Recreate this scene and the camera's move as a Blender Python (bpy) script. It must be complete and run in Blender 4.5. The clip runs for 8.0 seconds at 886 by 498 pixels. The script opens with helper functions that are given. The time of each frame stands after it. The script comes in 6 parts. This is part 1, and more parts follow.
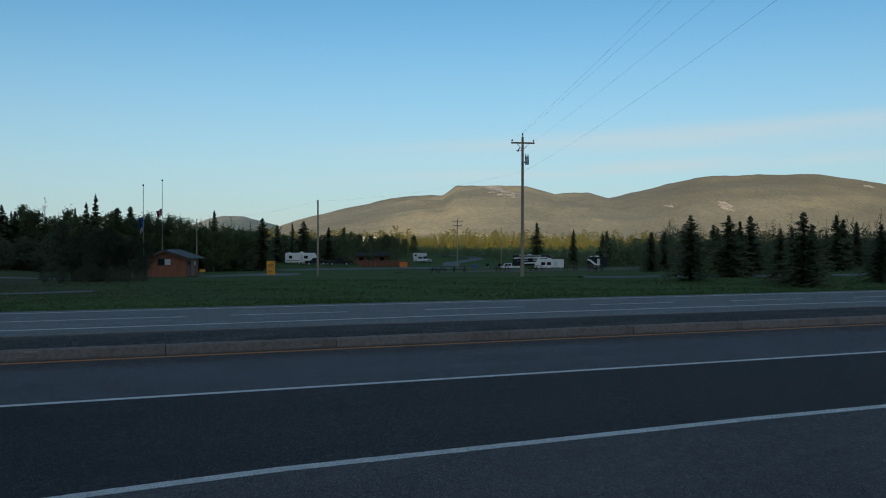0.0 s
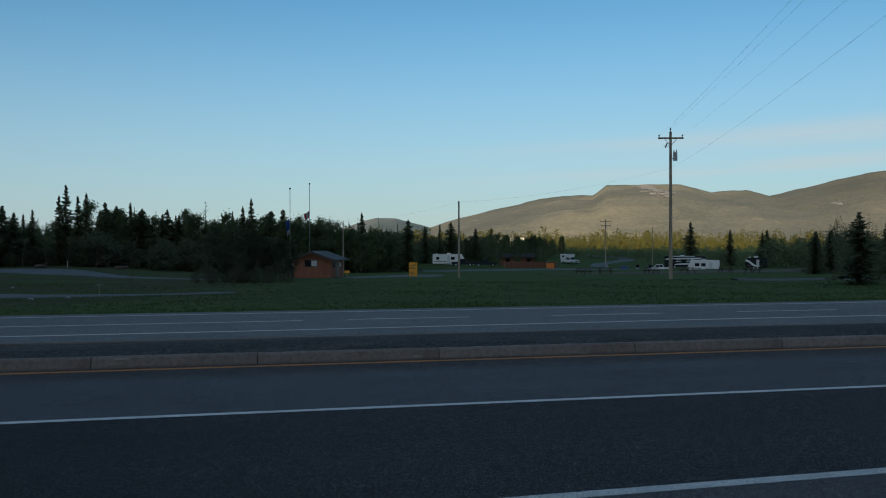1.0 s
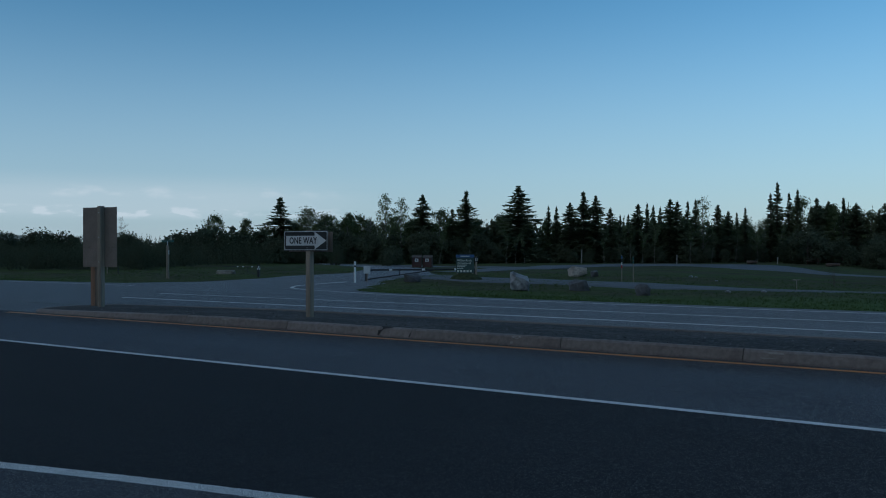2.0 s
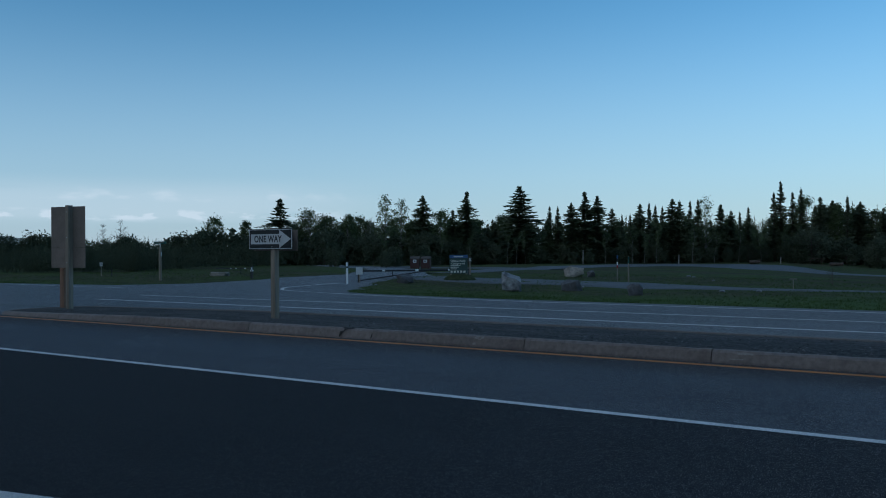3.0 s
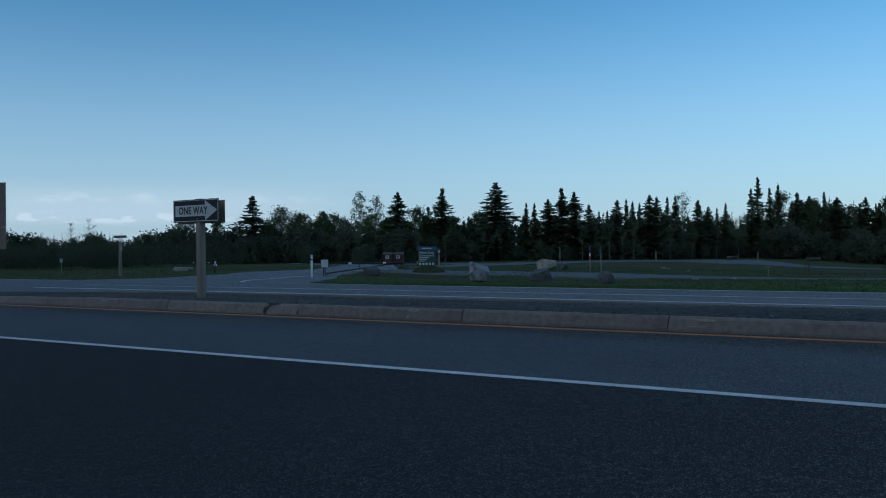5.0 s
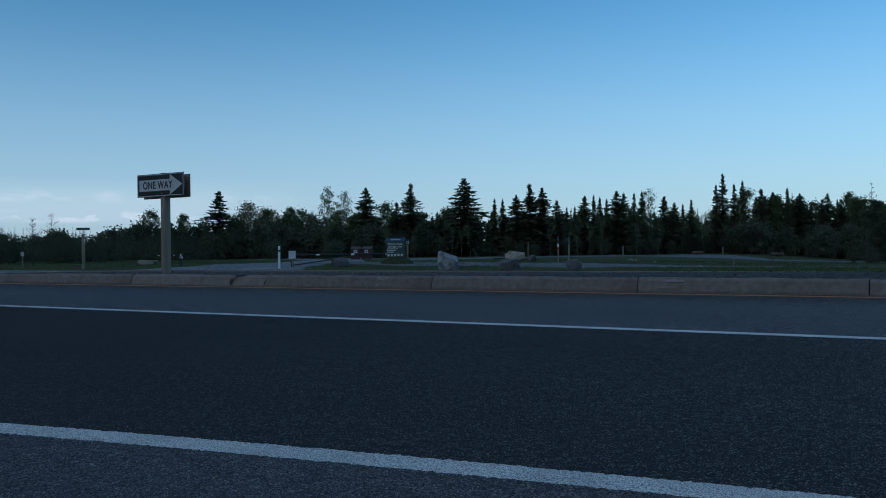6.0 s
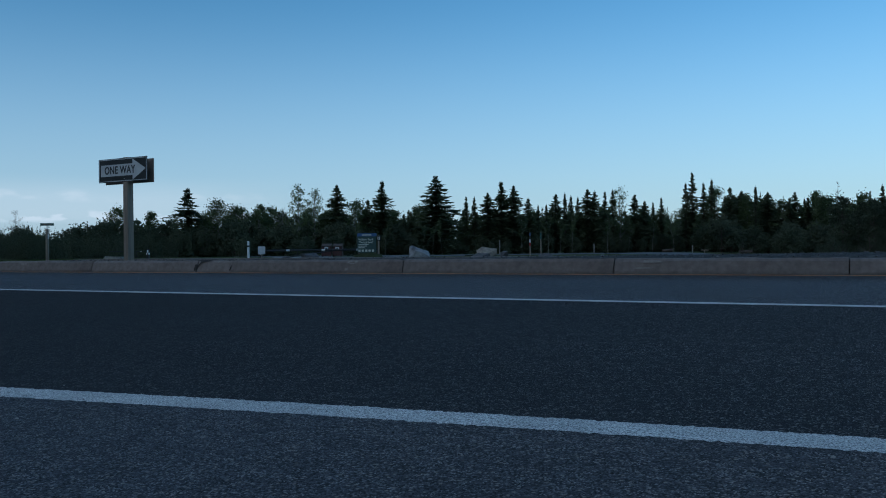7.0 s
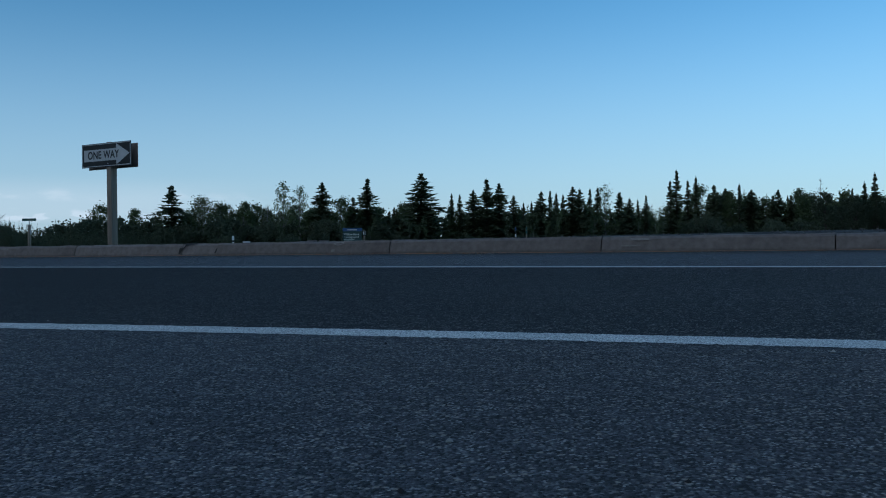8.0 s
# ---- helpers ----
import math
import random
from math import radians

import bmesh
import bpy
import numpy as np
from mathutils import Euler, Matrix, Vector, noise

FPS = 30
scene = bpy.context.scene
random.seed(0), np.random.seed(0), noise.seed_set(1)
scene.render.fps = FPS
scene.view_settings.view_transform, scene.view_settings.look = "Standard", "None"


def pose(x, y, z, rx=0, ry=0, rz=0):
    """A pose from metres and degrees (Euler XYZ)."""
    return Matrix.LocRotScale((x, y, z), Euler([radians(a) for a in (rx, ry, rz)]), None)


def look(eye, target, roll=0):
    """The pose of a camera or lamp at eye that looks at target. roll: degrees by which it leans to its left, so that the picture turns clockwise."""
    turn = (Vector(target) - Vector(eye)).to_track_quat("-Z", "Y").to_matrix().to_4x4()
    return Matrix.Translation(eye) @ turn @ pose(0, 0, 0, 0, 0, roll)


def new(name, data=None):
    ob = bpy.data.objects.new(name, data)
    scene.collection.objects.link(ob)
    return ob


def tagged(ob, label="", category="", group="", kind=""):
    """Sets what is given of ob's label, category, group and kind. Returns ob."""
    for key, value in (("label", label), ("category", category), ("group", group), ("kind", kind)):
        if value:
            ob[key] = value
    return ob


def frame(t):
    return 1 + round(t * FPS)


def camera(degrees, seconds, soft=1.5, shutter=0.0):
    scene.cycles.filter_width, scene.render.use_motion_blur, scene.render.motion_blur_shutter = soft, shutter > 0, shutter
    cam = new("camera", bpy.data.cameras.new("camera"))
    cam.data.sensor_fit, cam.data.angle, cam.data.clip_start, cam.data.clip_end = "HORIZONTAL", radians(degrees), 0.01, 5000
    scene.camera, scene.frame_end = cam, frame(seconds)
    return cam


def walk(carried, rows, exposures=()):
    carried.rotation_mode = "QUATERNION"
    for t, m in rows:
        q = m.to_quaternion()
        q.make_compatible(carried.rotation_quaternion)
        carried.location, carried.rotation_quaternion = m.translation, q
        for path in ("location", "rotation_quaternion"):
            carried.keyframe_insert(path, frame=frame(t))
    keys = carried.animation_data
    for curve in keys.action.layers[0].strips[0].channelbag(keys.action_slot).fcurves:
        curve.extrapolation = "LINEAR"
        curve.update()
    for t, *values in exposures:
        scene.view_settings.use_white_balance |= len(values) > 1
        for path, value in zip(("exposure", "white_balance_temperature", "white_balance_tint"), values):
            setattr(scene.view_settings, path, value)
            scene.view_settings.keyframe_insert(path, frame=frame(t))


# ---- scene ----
cam = camera(54.43, 8.0, 1.05)
PATH = [
    (0.0, pose(8.468, -8.708, 2.165, 89.764, -0.082, -22.223)),
    (0.5, pose(9.079, -8.096, 2.184, 89.769, -0.008, -14.514)),
    (1.0, pose(9.686, -7.458, 2.184, 89.828, 0.122, -12.300)),
    (1.2, pose(9.892, -7.153, 2.172, 89.878, 0.246, -5.566)),
    (1.3, pose(9.977, -7.023, 2.161, 89.886, 0.265, -0.709)),
    (1.4, pose(10.077, -6.777, 2.128, 89.916, 0.283, 4.553)),
    (1.5, pose(10.147, -6.617, 2.098, 89.982, 0.203, 11.588)),
    (1.6, pose(10.167, -6.466, 2.051, 89.940, 0.078, 18.896)),
    (1.7, pose(10.292, -6.442, 2.047, 89.879, -0.007, 25.872)),
    (1.8, pose(10.294, -6.292, 2.012, 89.868, 0.026, 30.689)),
    (2.0, pose(10.388, -6.053, 1.964, 89.816, 0.123, 32.942)),
    (3.5, pose(10.709, -4.416, 1.867, 89.970, 0.422, 33.456)),
    (4.0, pose(10.571, -3.757, 1.835, 90.038, 0.618, 32.641)),
    (4.5, pose(10.502, -3.356, 1.590, 90.090, 0.647, 32.428)),
    (6.0, pose(10.423, -3.215, 0.773, 89.947, 0.705, 30.006)),
    (6.5, pose(10.320, -3.042, 0.686, 90.025, 0.749, 28.535)),
    (7.0, pose(10.250, -2.926, 0.527, 89.904, 0.684, 28.110)),
    (7.5, pose(10.235, -2.900, 0.356, 89.878, 0.692, 27.588)),
    (8.0, pose(10.206, -2.901, 0.262, 89.842, 0.724, 27.136)),
]
walk(cam, PATH, exposures=[(0.0, -0.2, 6400, 7), (0.5, -0.3, 6380, 7), (1.0, -0.31, 6350, 7), (1.5, -0.35, 6100, 7), (2.0, -0.26, 5900, 7), (3.5, -0.08, 5750, 7), (6.0, -0.12, 5650, 7), (8.0, -0.08, 5650, 7)])

# ---- light ----
SUN_AZ, SUN_EL = radians(208), radians(12.0)
world = bpy.data.worlds.new("world")
scene.world = world
world.use_nodes = True
wn, wl = world.node_tree.nodes, world.node_tree.links
wn.clear()
w_out = wn.new("ShaderNodeOutputWorld")
w_bg = wn.new("ShaderNodeBackground")
w_sky = wn.new("ShaderNodeTexSky")
w_sky.sky_type = "NISHITA"
w_sky.sun_disc = False
w_sky.sun_elevation = SUN_EL
w_sky.sun_rotation = SUN_AZ
w_sky.altitude = 1300
w_sky.air_density = 1.0
w_sky.dust_density = 0.25
w_sky.ozone_density = 1.25
w_bg.inputs["Strength"].default_value = 0.15
w_dir = wn.new("ShaderNodeTexCoord").outputs["Generated"]


def w_noise(scale, stretch, shift, detail=6):
    mp = wn.new("ShaderNodeMapping")
    mp.inputs["Scale"].default_value, mp.inputs["Location"].default_value = stretch, shift
    wl.new(w_dir, mp.inputs[0])
    t = wn.new("ShaderNodeTexNoise")
    t.inputs["Scale"].default_value, t.inputs["Detail"].default_value = scale, detail
    wl.new(mp.outputs[0], t.inputs["Vector"])
    return t.outputs["Fac"]


def w_range(value, a, b, c=0.0, d=1.0):
    r = wn.new("ShaderNodeMapRange")
    r.interpolation_type = "SMOOTHSTEP"
    for k, v in (("From Min", a), ("From Max", b), ("To Min", c), ("To Max", d)):
        r.inputs[k].default_value = v
    wl.new(value, r.inputs["Value"])
    return r.outputs[0]


def w_mul(a, b):
    r = wn.new("ShaderNodeMath")
    r.operation = "MULTIPLY"
    wl.new(a, r.inputs[0])
    wl.new(b, r.inputs[1])
    return r.outputs[0]


# clouds low in the sky: torn puffs and pale streaks in the west, two long thin veils in the east
w_sep = wn.new("ShaderNodeSeparateXYZ")
wl.new(w_dir, w_sep.inputs[0])


def w_sum(a, b):
    r = wn.new("ShaderNodeMath")
    r.operation, r.use_clamp = "ADD", True
    wl.new(a, r.inputs[0])
    wl.new(b, r.inputs[1])
    return r.outputs[0]


def w_window(value, a, b, c, d):
    return w_mul(w_range(value, a, b), w_range(value, d, c))


w_tilt = wn.new("ShaderNodeMath")
w_tilt.operation = "MULTIPLY_ADD"
wl.new(w_sep.outputs["X"], w_tilt.inputs[0])
w_tilt.inputs[1].default_value = -0.05
wl.new(w_sep.outputs["Z"], w_tilt.inputs[2])
w_veil = w_mul(w_window(w_tilt.outputs[0], 0.066, 0.09, 0.09, 0.112), w_range(w_noise(2.4, (1, 1, 16), (0.4, 1.0, 0.1)), 0.34, 0.66, 0.15, 0.62))
w_veil_low = w_mul(w_window(w_tilt.outputs[0], 0.045, 0.058, 0.06, 0.074), w_range(w_noise(3.6, (1, 1, 14), (2.4, 0.3, 1.1)), 0.36, 0.62, 0.05, 0.55))
w_east = w_mul(w_sum(w_veil, w_veil_low), w_range(w_sep.outputs["X"], 0.08, 0.5))
w_side = w_range(w_sep.outputs["X"], -0.56, -0.74)
w_streak = w_mul(w_window(w_sep.outputs["Z"], 0.022, 0.04, 0.055, 0.085), w_range(w_noise(2.4, (1, 1, 15), (3.1, 0.4, 0.2)), 0.38, 0.62, 0.0, 0.42))
w_puff = w_mul(w_window(w_sep.outputs["Z"], 0.029, 0.037, 0.038, 0.047), w_range(w_noise(30, (1, 1, 3.4), (0.3, 2.4, 0.0), 8), 0.48, 0.64))
w_puff_high = w_mul(w_window(w_sep.outputs["Z"], 0.051, 0.059, 0.061, 0.072), w_range(w_noise(15, (1, 1, 3.2), (5.3, 1.4, 2.0), 8), 0.51, 0.68, 0.0, 0.45))
w_west = w_mul(w_sum(w_streak, w_sum(w_puff, w_puff_high)), w_side)
w_fac = w_sum(w_west, w_east)
w_mix = wn.new("ShaderNodeMix")
w_mix.data_type = "RGBA"
wl.new(w_fac, w_mix.inputs["Factor"])
w_hue = wn.new("ShaderNodeHueSaturation")
w_hue.inputs["Saturation"].default_value = 1.2
w_tint = wn.new("ShaderNodeMix")
w_tint.data_type, w_tint.blend_type = "RGBA", "MULTIPLY"
w_tint.inputs["Factor"].default_value = 1.0
wl.new(w_sky.outputs[0], w_tint.inputs[6])
w_tint.inputs[7].default_value = (0.86, 0.98, 1.0, 1)
wl.new(w_tint.outputs[2], w_hue.inputs["Color"])
# pale haze low over the land
w_haze = wn.new("ShaderNodeMix")
w_haze.data_type = "RGBA"
wl.new(w_mul(w_range(w_sep.outputs["Z"], 0.3, -0.02, 0.0, 0.8), w_range(w_sep.outputs["Y"], -0.3, 0.3)), w_haze.inputs["Factor"])
wl.new(w_hue.outputs[0], w_haze.inputs[6])
w_haze.inputs[7].default_value = (2.75, 3.5, 4.4, 1)
# evening glow added to the unseen sky on the sun's side, lighting the ground
w_glow = wn.new("ShaderNodeMix")
w_glow.data_type = "RGBA"
w_turn = wn.new("ShaderNodeVectorMath")
w_turn.operation = "DOT_PRODUCT"
wl.new(w_dir, w_turn.inputs[0])
w_turn.inputs[1].default_value = (math.sin(SUN_AZ), math.cos(SUN_AZ), 0.15)
wl.new(w_range(w_turn.outputs["Value"], 0.0, 0.95, 0.0, 0.5), w_glow.inputs["Factor"])
wl.new(w_haze.outputs[2], w_glow.inputs[6])
w_glow.inputs[7].default_value = (6.7, 6.9, 7.1, 1)
wl.new(w_glow.outputs[2], w_mix.inputs[6])
w_mix.inputs[7].default_value = (4.45, 4.95, 5.2, 1)
wl.new(w_mix.outputs[2], w_bg.inputs[0])
wl.new(w_bg.outputs[0], w_out.inputs[0])

sun_dir = Vector((math.sin(SUN_AZ) * math.cos(SUN_EL), math.cos(SUN_AZ) * math.cos(SUN_EL), math.sin(SUN_EL)))
sun_data = bpy.data.lights.new("sun", "SUN")
sun_data.energy, sun_data.angle, sun_data.color = 5.0, radians(0.53), (1.0, 0.77, 0.47)
sun = new("sun", sun_data)
sun.matrix_world = look(sun_dir * 100, (0, 0, 0))


# ---- materials ----
class Mat:
    """A principled material with a few procedural layers."""

    def __init__(self, name, color, rough=0.7, metal=0.0, spec=0.5):
        self.m = bpy.data.materials.new(name)
        self.m.use_nodes = True
        self.n, self.l = self.m.node_tree.nodes, self.m.node_tree.links
        self.b = self.n["Principled BSDF"]
        self.b.inputs["Roughness"].default_value = rough
        self.b.inputs["Metallic"].default_value = metal
        self.b.inputs["Specular IOR Level"].default_value = spec
        rgb = self.n.new("ShaderNodeRGB")
        rgb.outputs[0].default_value = (*color, 1)
        self.col = rgb.outputs[0]
        self.coord = self.n.new("ShaderNodeTexCoord").outputs["Object"]
        self.done = False

    def noise(self, scale, detail=4, stretch=(1, 1, 1), rough=0.55):
        mp = self.n.new("ShaderNodeMapping")
        mp.inputs["Scale"].default_value = stretch
        t = self.n.new("ShaderNodeTexNoise")
        t.inputs["Scale"].default_value = scale
        t.inputs["Detail"].default_value = detail
        t.inputs["Roughness"].default_value = rough
        self.l.new(self.coord, mp.inputs[0])
        self.l.new(mp.outputs[0], t.inputs["Vector"])
        return t.outputs["Fac"]

    def ramp(self, fac, lo, hi):
        r = self.n.new("ShaderNodeMapRange")
        r.inputs["From Min"].default_value, r.inputs["From Max"].default_value = lo, hi
        self.l.new(fac, r.inputs["Value"])
        return r.outputs[0]

    def math(self, op, a, b):
        r = self.n.new("ShaderNodeMath")
        r.operation = op
        for i, v in enumerate((a, b)):
            if isinstance(v, (int, float)):
                r.inputs[i].default_value = v
            else:
                self.l.new(v, r.inputs[i])
        return r.outputs[0]

    def mix(self, fac, color, kind="MIX"):
        x = self.n.new("ShaderNodeMix")
        x.data_type, x.blend_type = "RGBA", kind
        if isinstance(fac, (int, float)):
            x.inputs["Factor"].default_value = fac
        else:
            self.l.new(fac, x.inputs["Factor"])
        self.l.new(self.col, x.inputs[6])
        x.inputs[7].default_value = (*color, 1)
        self.col = x.outputs[2]
        return self

    def value(self, fac, lo, hi):
        """Brightens and darkens the colour by a factor from lo to hi."""
        h = self.n.new("ShaderNodeHueSaturation")
        r = self.n.new("ShaderNodeMapRange")
        r.inputs["To Min"].default_value, r.inputs["To Max"].default_value = lo, hi
        self.l.new(fac, r.inputs["Value"])
        self.l.new(r.outputs[0], h.inputs["Value"])
        self.l.new(self.col, h.inputs["Color"])
        self.col = h.outputs[0]
        return self

    def random(self):
        return self.n.new("ShaderNodeObjectInfo").outputs["Random"]

    def island(self):
        return self.n.new("ShaderNodeNewGeometry").outputs["Random Per Island"]

    def bump(self, fac, depth, strength=1.0):
        b = self.n.new("ShaderNodeBump")
        b.inputs["Distance"].default_value = depth
        b.inputs["Strength"].default_value = strength
        self.l.new(fac, b.inputs["Height"])
        if self.b.inputs["Normal"].is_linked:
            self.l.new(self.b.inputs["Normal"].links[0].from_socket, b.inputs["Normal"])
        self.l.new(b.outputs[0], self.b.inputs["Normal"])
        return self

    def get(self):
        self.l.new(self.col, self.b.inputs["Base Color"])
        return self.m


def plain(name, color, rough=0.6, metal=0.0, grain=6.0, vary=0.12, spec=0.5):
    m = Mat(name, color, rough, metal, spec)
    m.value(m.ramp(m.noise(grain, 5), 0.3, 0.7), 1 - vary, 1 + vary)
    m.value(m.ramp(m.noise(grain * 9, 3), 0.3, 0.7), 1 - vary * 0.6, 1 + vary * 0.6)
    return m.get()


def asphalt(name, base, worn, along=0.06, chip=1.0, gutter=None, west_dim=None):
    m = Mat(name, base, 0.9, 0, 0.2)
    m.b.inputs["Diffuse Roughness"].default_value = 1.0
    m.mix(m.ramp(m.noise(1.0, 4, (along, 0.9, 1)), 0.42, 0.66), worn)
    m.value(m.ramp(m.noise(0.5, 5), 0.3, 0.7), 0.9, 1.1)
    m.value(m.ramp(m.noise(7, 5), 0.3, 0.7), 0.85, 1.15)
    if gutter:
        # dark strip along the kerb
        sep = m.n.new("ShaderNodeSeparateXYZ")
        m.l.new(m.coord, sep.inputs[0])
        y = m.math("ADD", sep.outputs["Y"], m.math("MULTIPLY", m.noise(0.6, 4, (0.3, 1, 1)), 0.5))
        m.mix(m.math("MULTIPLY", m.ramp(y, gutter[0], gutter[1]), 0.75), gutter[2])
    v = m.n.new("ShaderNodeTexVoronoi")
    v.inputs["Scale"].default_value = 185
    m.l.new(m.coord, v.inputs["Vector"])
    bw = m.n.new("ShaderNodeRGBToBW")
    m.l.new(v.outputs["Color"], bw.inputs[0])
    grit = m.noise(140, 3)
    m.value(m.ramp(bw.outputs[0], 0.2, 0.8), 0.4, 1.68)
    m.value(m.ramp(m.noise(260, 2), 0.3, 0.7), 0.75, 1.3)
    m.value(m.ramp(m.noise(34, 4, rough=0.85), 0.36, 0.64), 0.68, 1.32)
    stones = m.math("MULTIPLY", m.ramp(bw.outputs[0], 0.6, 0.74), m.ramp(v.outputs["Distance"], 0.6, 0.25))
    stones = m.math("MULTIPLY", stones, m.ramp(m.noise(22, 3), 0.35, 0.62))
    m.mix(m.math("MULTIPLY", stones, min(0.9 * chip, 1.0)), (0.5, 0.49, 0.47))
    big = m.n.new("ShaderNodeTexVoronoi")
    big.inputs["Scale"].default_value = 72
    m.l.new(m.coord, big.inputs["Vector"])
    tone = m.n.new("ShaderNodeRGBToBW")
    m.l.new(big.outputs["Color"], tone.inputs[0])
    pebble = m.math("MULTIPLY", m.ramp(tone.outputs[0], 0.71, 0.76), m.ramp(big.outputs["Distance"], 0.45, 0.25))
    m.mix(m.math("MULTIPLY", pebble, min(0.65 * chip, 0.85)), (0.4, 0.37, 0.33))
    m.mix(m.math("MULTIPLY", m.ramp(m.noise(7, 4, rough=0.8), 0.70, 0.73), 0.8), (0.014, 0.014, 0.014))
    m.mix(m.math("MULTIPLY", m.ramp(m.noise(60, 2), 0.68, 0.74), 0.5), (0.012, 0.012, 0.012))
    if west_dim:
        # colour darkens westwards, standing in for weaker light scattered back from there
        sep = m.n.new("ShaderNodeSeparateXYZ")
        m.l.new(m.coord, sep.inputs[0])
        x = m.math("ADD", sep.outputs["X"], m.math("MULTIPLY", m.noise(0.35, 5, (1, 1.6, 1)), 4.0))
        m.mix(m.math("MULTIPLY", m.ramp(x, west_dim[1], west_dim[0]), 0.72), west_dim[2])
    m.bump(m.math("MULTIPLY", v.outputs["Distance"], -1.0), 0.008, 0.9)
    m.bump(grit, 0.004, 0.6)
    return m.get()


# asphalt colours tinted blue: part of the blue skylight is put into them
M_ROAD = asphalt("asphalt_lane", (0.067, 0.079, 0.097), (0.081, 0.094, 0.113), 0.06, 1.7, (6.45, 7.2, (0.042, 0.041, 0.04)))
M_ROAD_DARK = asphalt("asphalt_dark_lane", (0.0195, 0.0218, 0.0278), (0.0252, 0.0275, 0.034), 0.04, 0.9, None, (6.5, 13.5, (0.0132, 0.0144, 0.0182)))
M_SHOULDER = asphalt("asphalt_shoulder", (0.0635, 0.0685, 0.079), (0.0735, 0.079, 0.09), 0.3, 1.0)
M_ROAD_FAR = asphalt("asphalt_pale", (0.138, 0.152, 0.166), (0.158, 0.172, 0.186))


def median_mat():
    m = Mat("median_grit", (0.05, 0.048, 0.046), 0.95, 0, 0.15)
    m.mix(m.ramp(m.noise(1.4, 5, (0.4, 1, 1)), 0.45, 0.7), (0.085, 0.078, 0.07))
    m.value(m.ramp(m.noise(12, 5, rough=0.7), 0.35, 0.65), 0.5, 1.5)
    m.mix(m.math("MULTIPLY", m.ramp(m.noise(19, 4, rough=0.7), 0.58, 0.66), 0.7), (0.17, 0.155, 0.14))
    m.bump(m.noise(16, 5), 0.04, 0.9)
    return m.get()


M_MEDIAN = median_mat()


def paint(name, color, grit=1.0):
    m = Mat(name, color, 0.6)
    m.value(m.ramp(m.noise(3, 4), 0.3, 0.7), 0.8, 1.1)
    m.value(m.ramp(m.noise(210, 3), 0.35, 0.65), 0.72, 1.15)
    m.mix(m.math("MULTIPLY", m.ramp(m.noise(150, 4, rough=0.7), 0.46, 0.58), 0.75 * grit), (0.09, 0.088, 0.085))
    m.mix(m.math("MULTIPLY", m.ramp(m.noise(45, 4, rough=0.7), 0.60, 0.68), 0.75), (0.05, 0.05, 0.052))
    m.bump(m.noise(160, 3), 0.003, 0.5)
    return m.get()


M_WHITE_PAINT = paint("road_paint_white", (0.8, 0.77, 0.72), 1.25)
M_WHITE_THIN = paint("road_paint_white_worn", (0.76, 0.74, 0.7), 0.5)
M_YELLOW_PAINT = paint("road_paint_yellow", (0.72, 0.25, 0.045), 0.45)


def concrete():
    m = Mat("kerb_concrete", (0.188, 0.157, 0.14), 0.9)
    m.value(m.random(), 0.88, 1.1)
    m.mix(m.ramp(m.noise(1.2, 5, (0.4, 1, 1)), 0.5, 0.72), (0.132, 0.104, 0.091))
    m.value(m.ramp(m.noise(14, 4), 0.3, 0.7), 0.78, 1.18)
    m.bump(m.noise(60, 4), 0.004, 0.7)
    m.bump(m.noise(9, 4), 0.012, 0.6)
    return m.get()


M_KERB = concrete()


def ground_mat():
    m = Mat("grass_ground", (0.068, 0.094, 0.032), 0.95, 0, 0.03)
    m.mix(m.ramp(m.noise(0.05, 4), 0.42, 0.66), (0.074, 0.088, 0.036))
    m.mix(m.math("MULTIPLY", m.ramp(m.noise(0.14, 5, (0.45, 1, 1)), 0.42, 0.58), 0.85), (0.075, 0.071, 0.044))
    m.mix(m.math("MULTIPLY", m.ramp(m.noise(0.6, 5, (0.5, 1, 1)), 0.5, 0.66), 0.6), (0.046, 0.046, 0.03))
    # lusher meadow towards the east and in the strip along the road
    sep = m.n.new("ShaderNodeSeparateXYZ")
    m.l.new(m.coord, sep.inputs[0])
    wave = m.noise(0.12, 4)
    east = m.ramp(m.math("ADD", sep.outputs["X"], m.math("MULTIPLY", wave, 24)), 16, 34)
    near = m.ramp(m.math("ADD", sep.outputs["Y"], m.math("MULTIPLY", wave, 10)), 38, 32)
    m.mix(m.math("MULTIPLY", m.math("MAXIMUM", east, near), 0.85), (0.07, 0.108, 0.034))
    m.value(m.ramp(m.noise(2.2, 5), 0.3, 0.7), 0.75, 1.2)
    m.value(m.ramp(m.noise(18, 3, (1, 0.35, 1)), 0.3, 0.7), 0.8, 1.2)
    m.bump(m.noise(7, 4), 0.06, 0.7)
    return m.get()


M_GROUND = ground_mat()


def gravel_mat():
    m = Mat("gravel", (0.108, 0.112, 0.118), 0.95)
    m.mix(m.ramp(m.noise(0.4, 4), 0.45, 0.7), (0.088, 0.09, 0.09))
    m.value(m.ramp(m.noise(25, 4), 0.3, 0.7), 0.75, 1.25)
    m.bump(m.noise(40, 3), 0.02, 0.6)
    return m.get()


M_GRAVEL = gravel_mat()


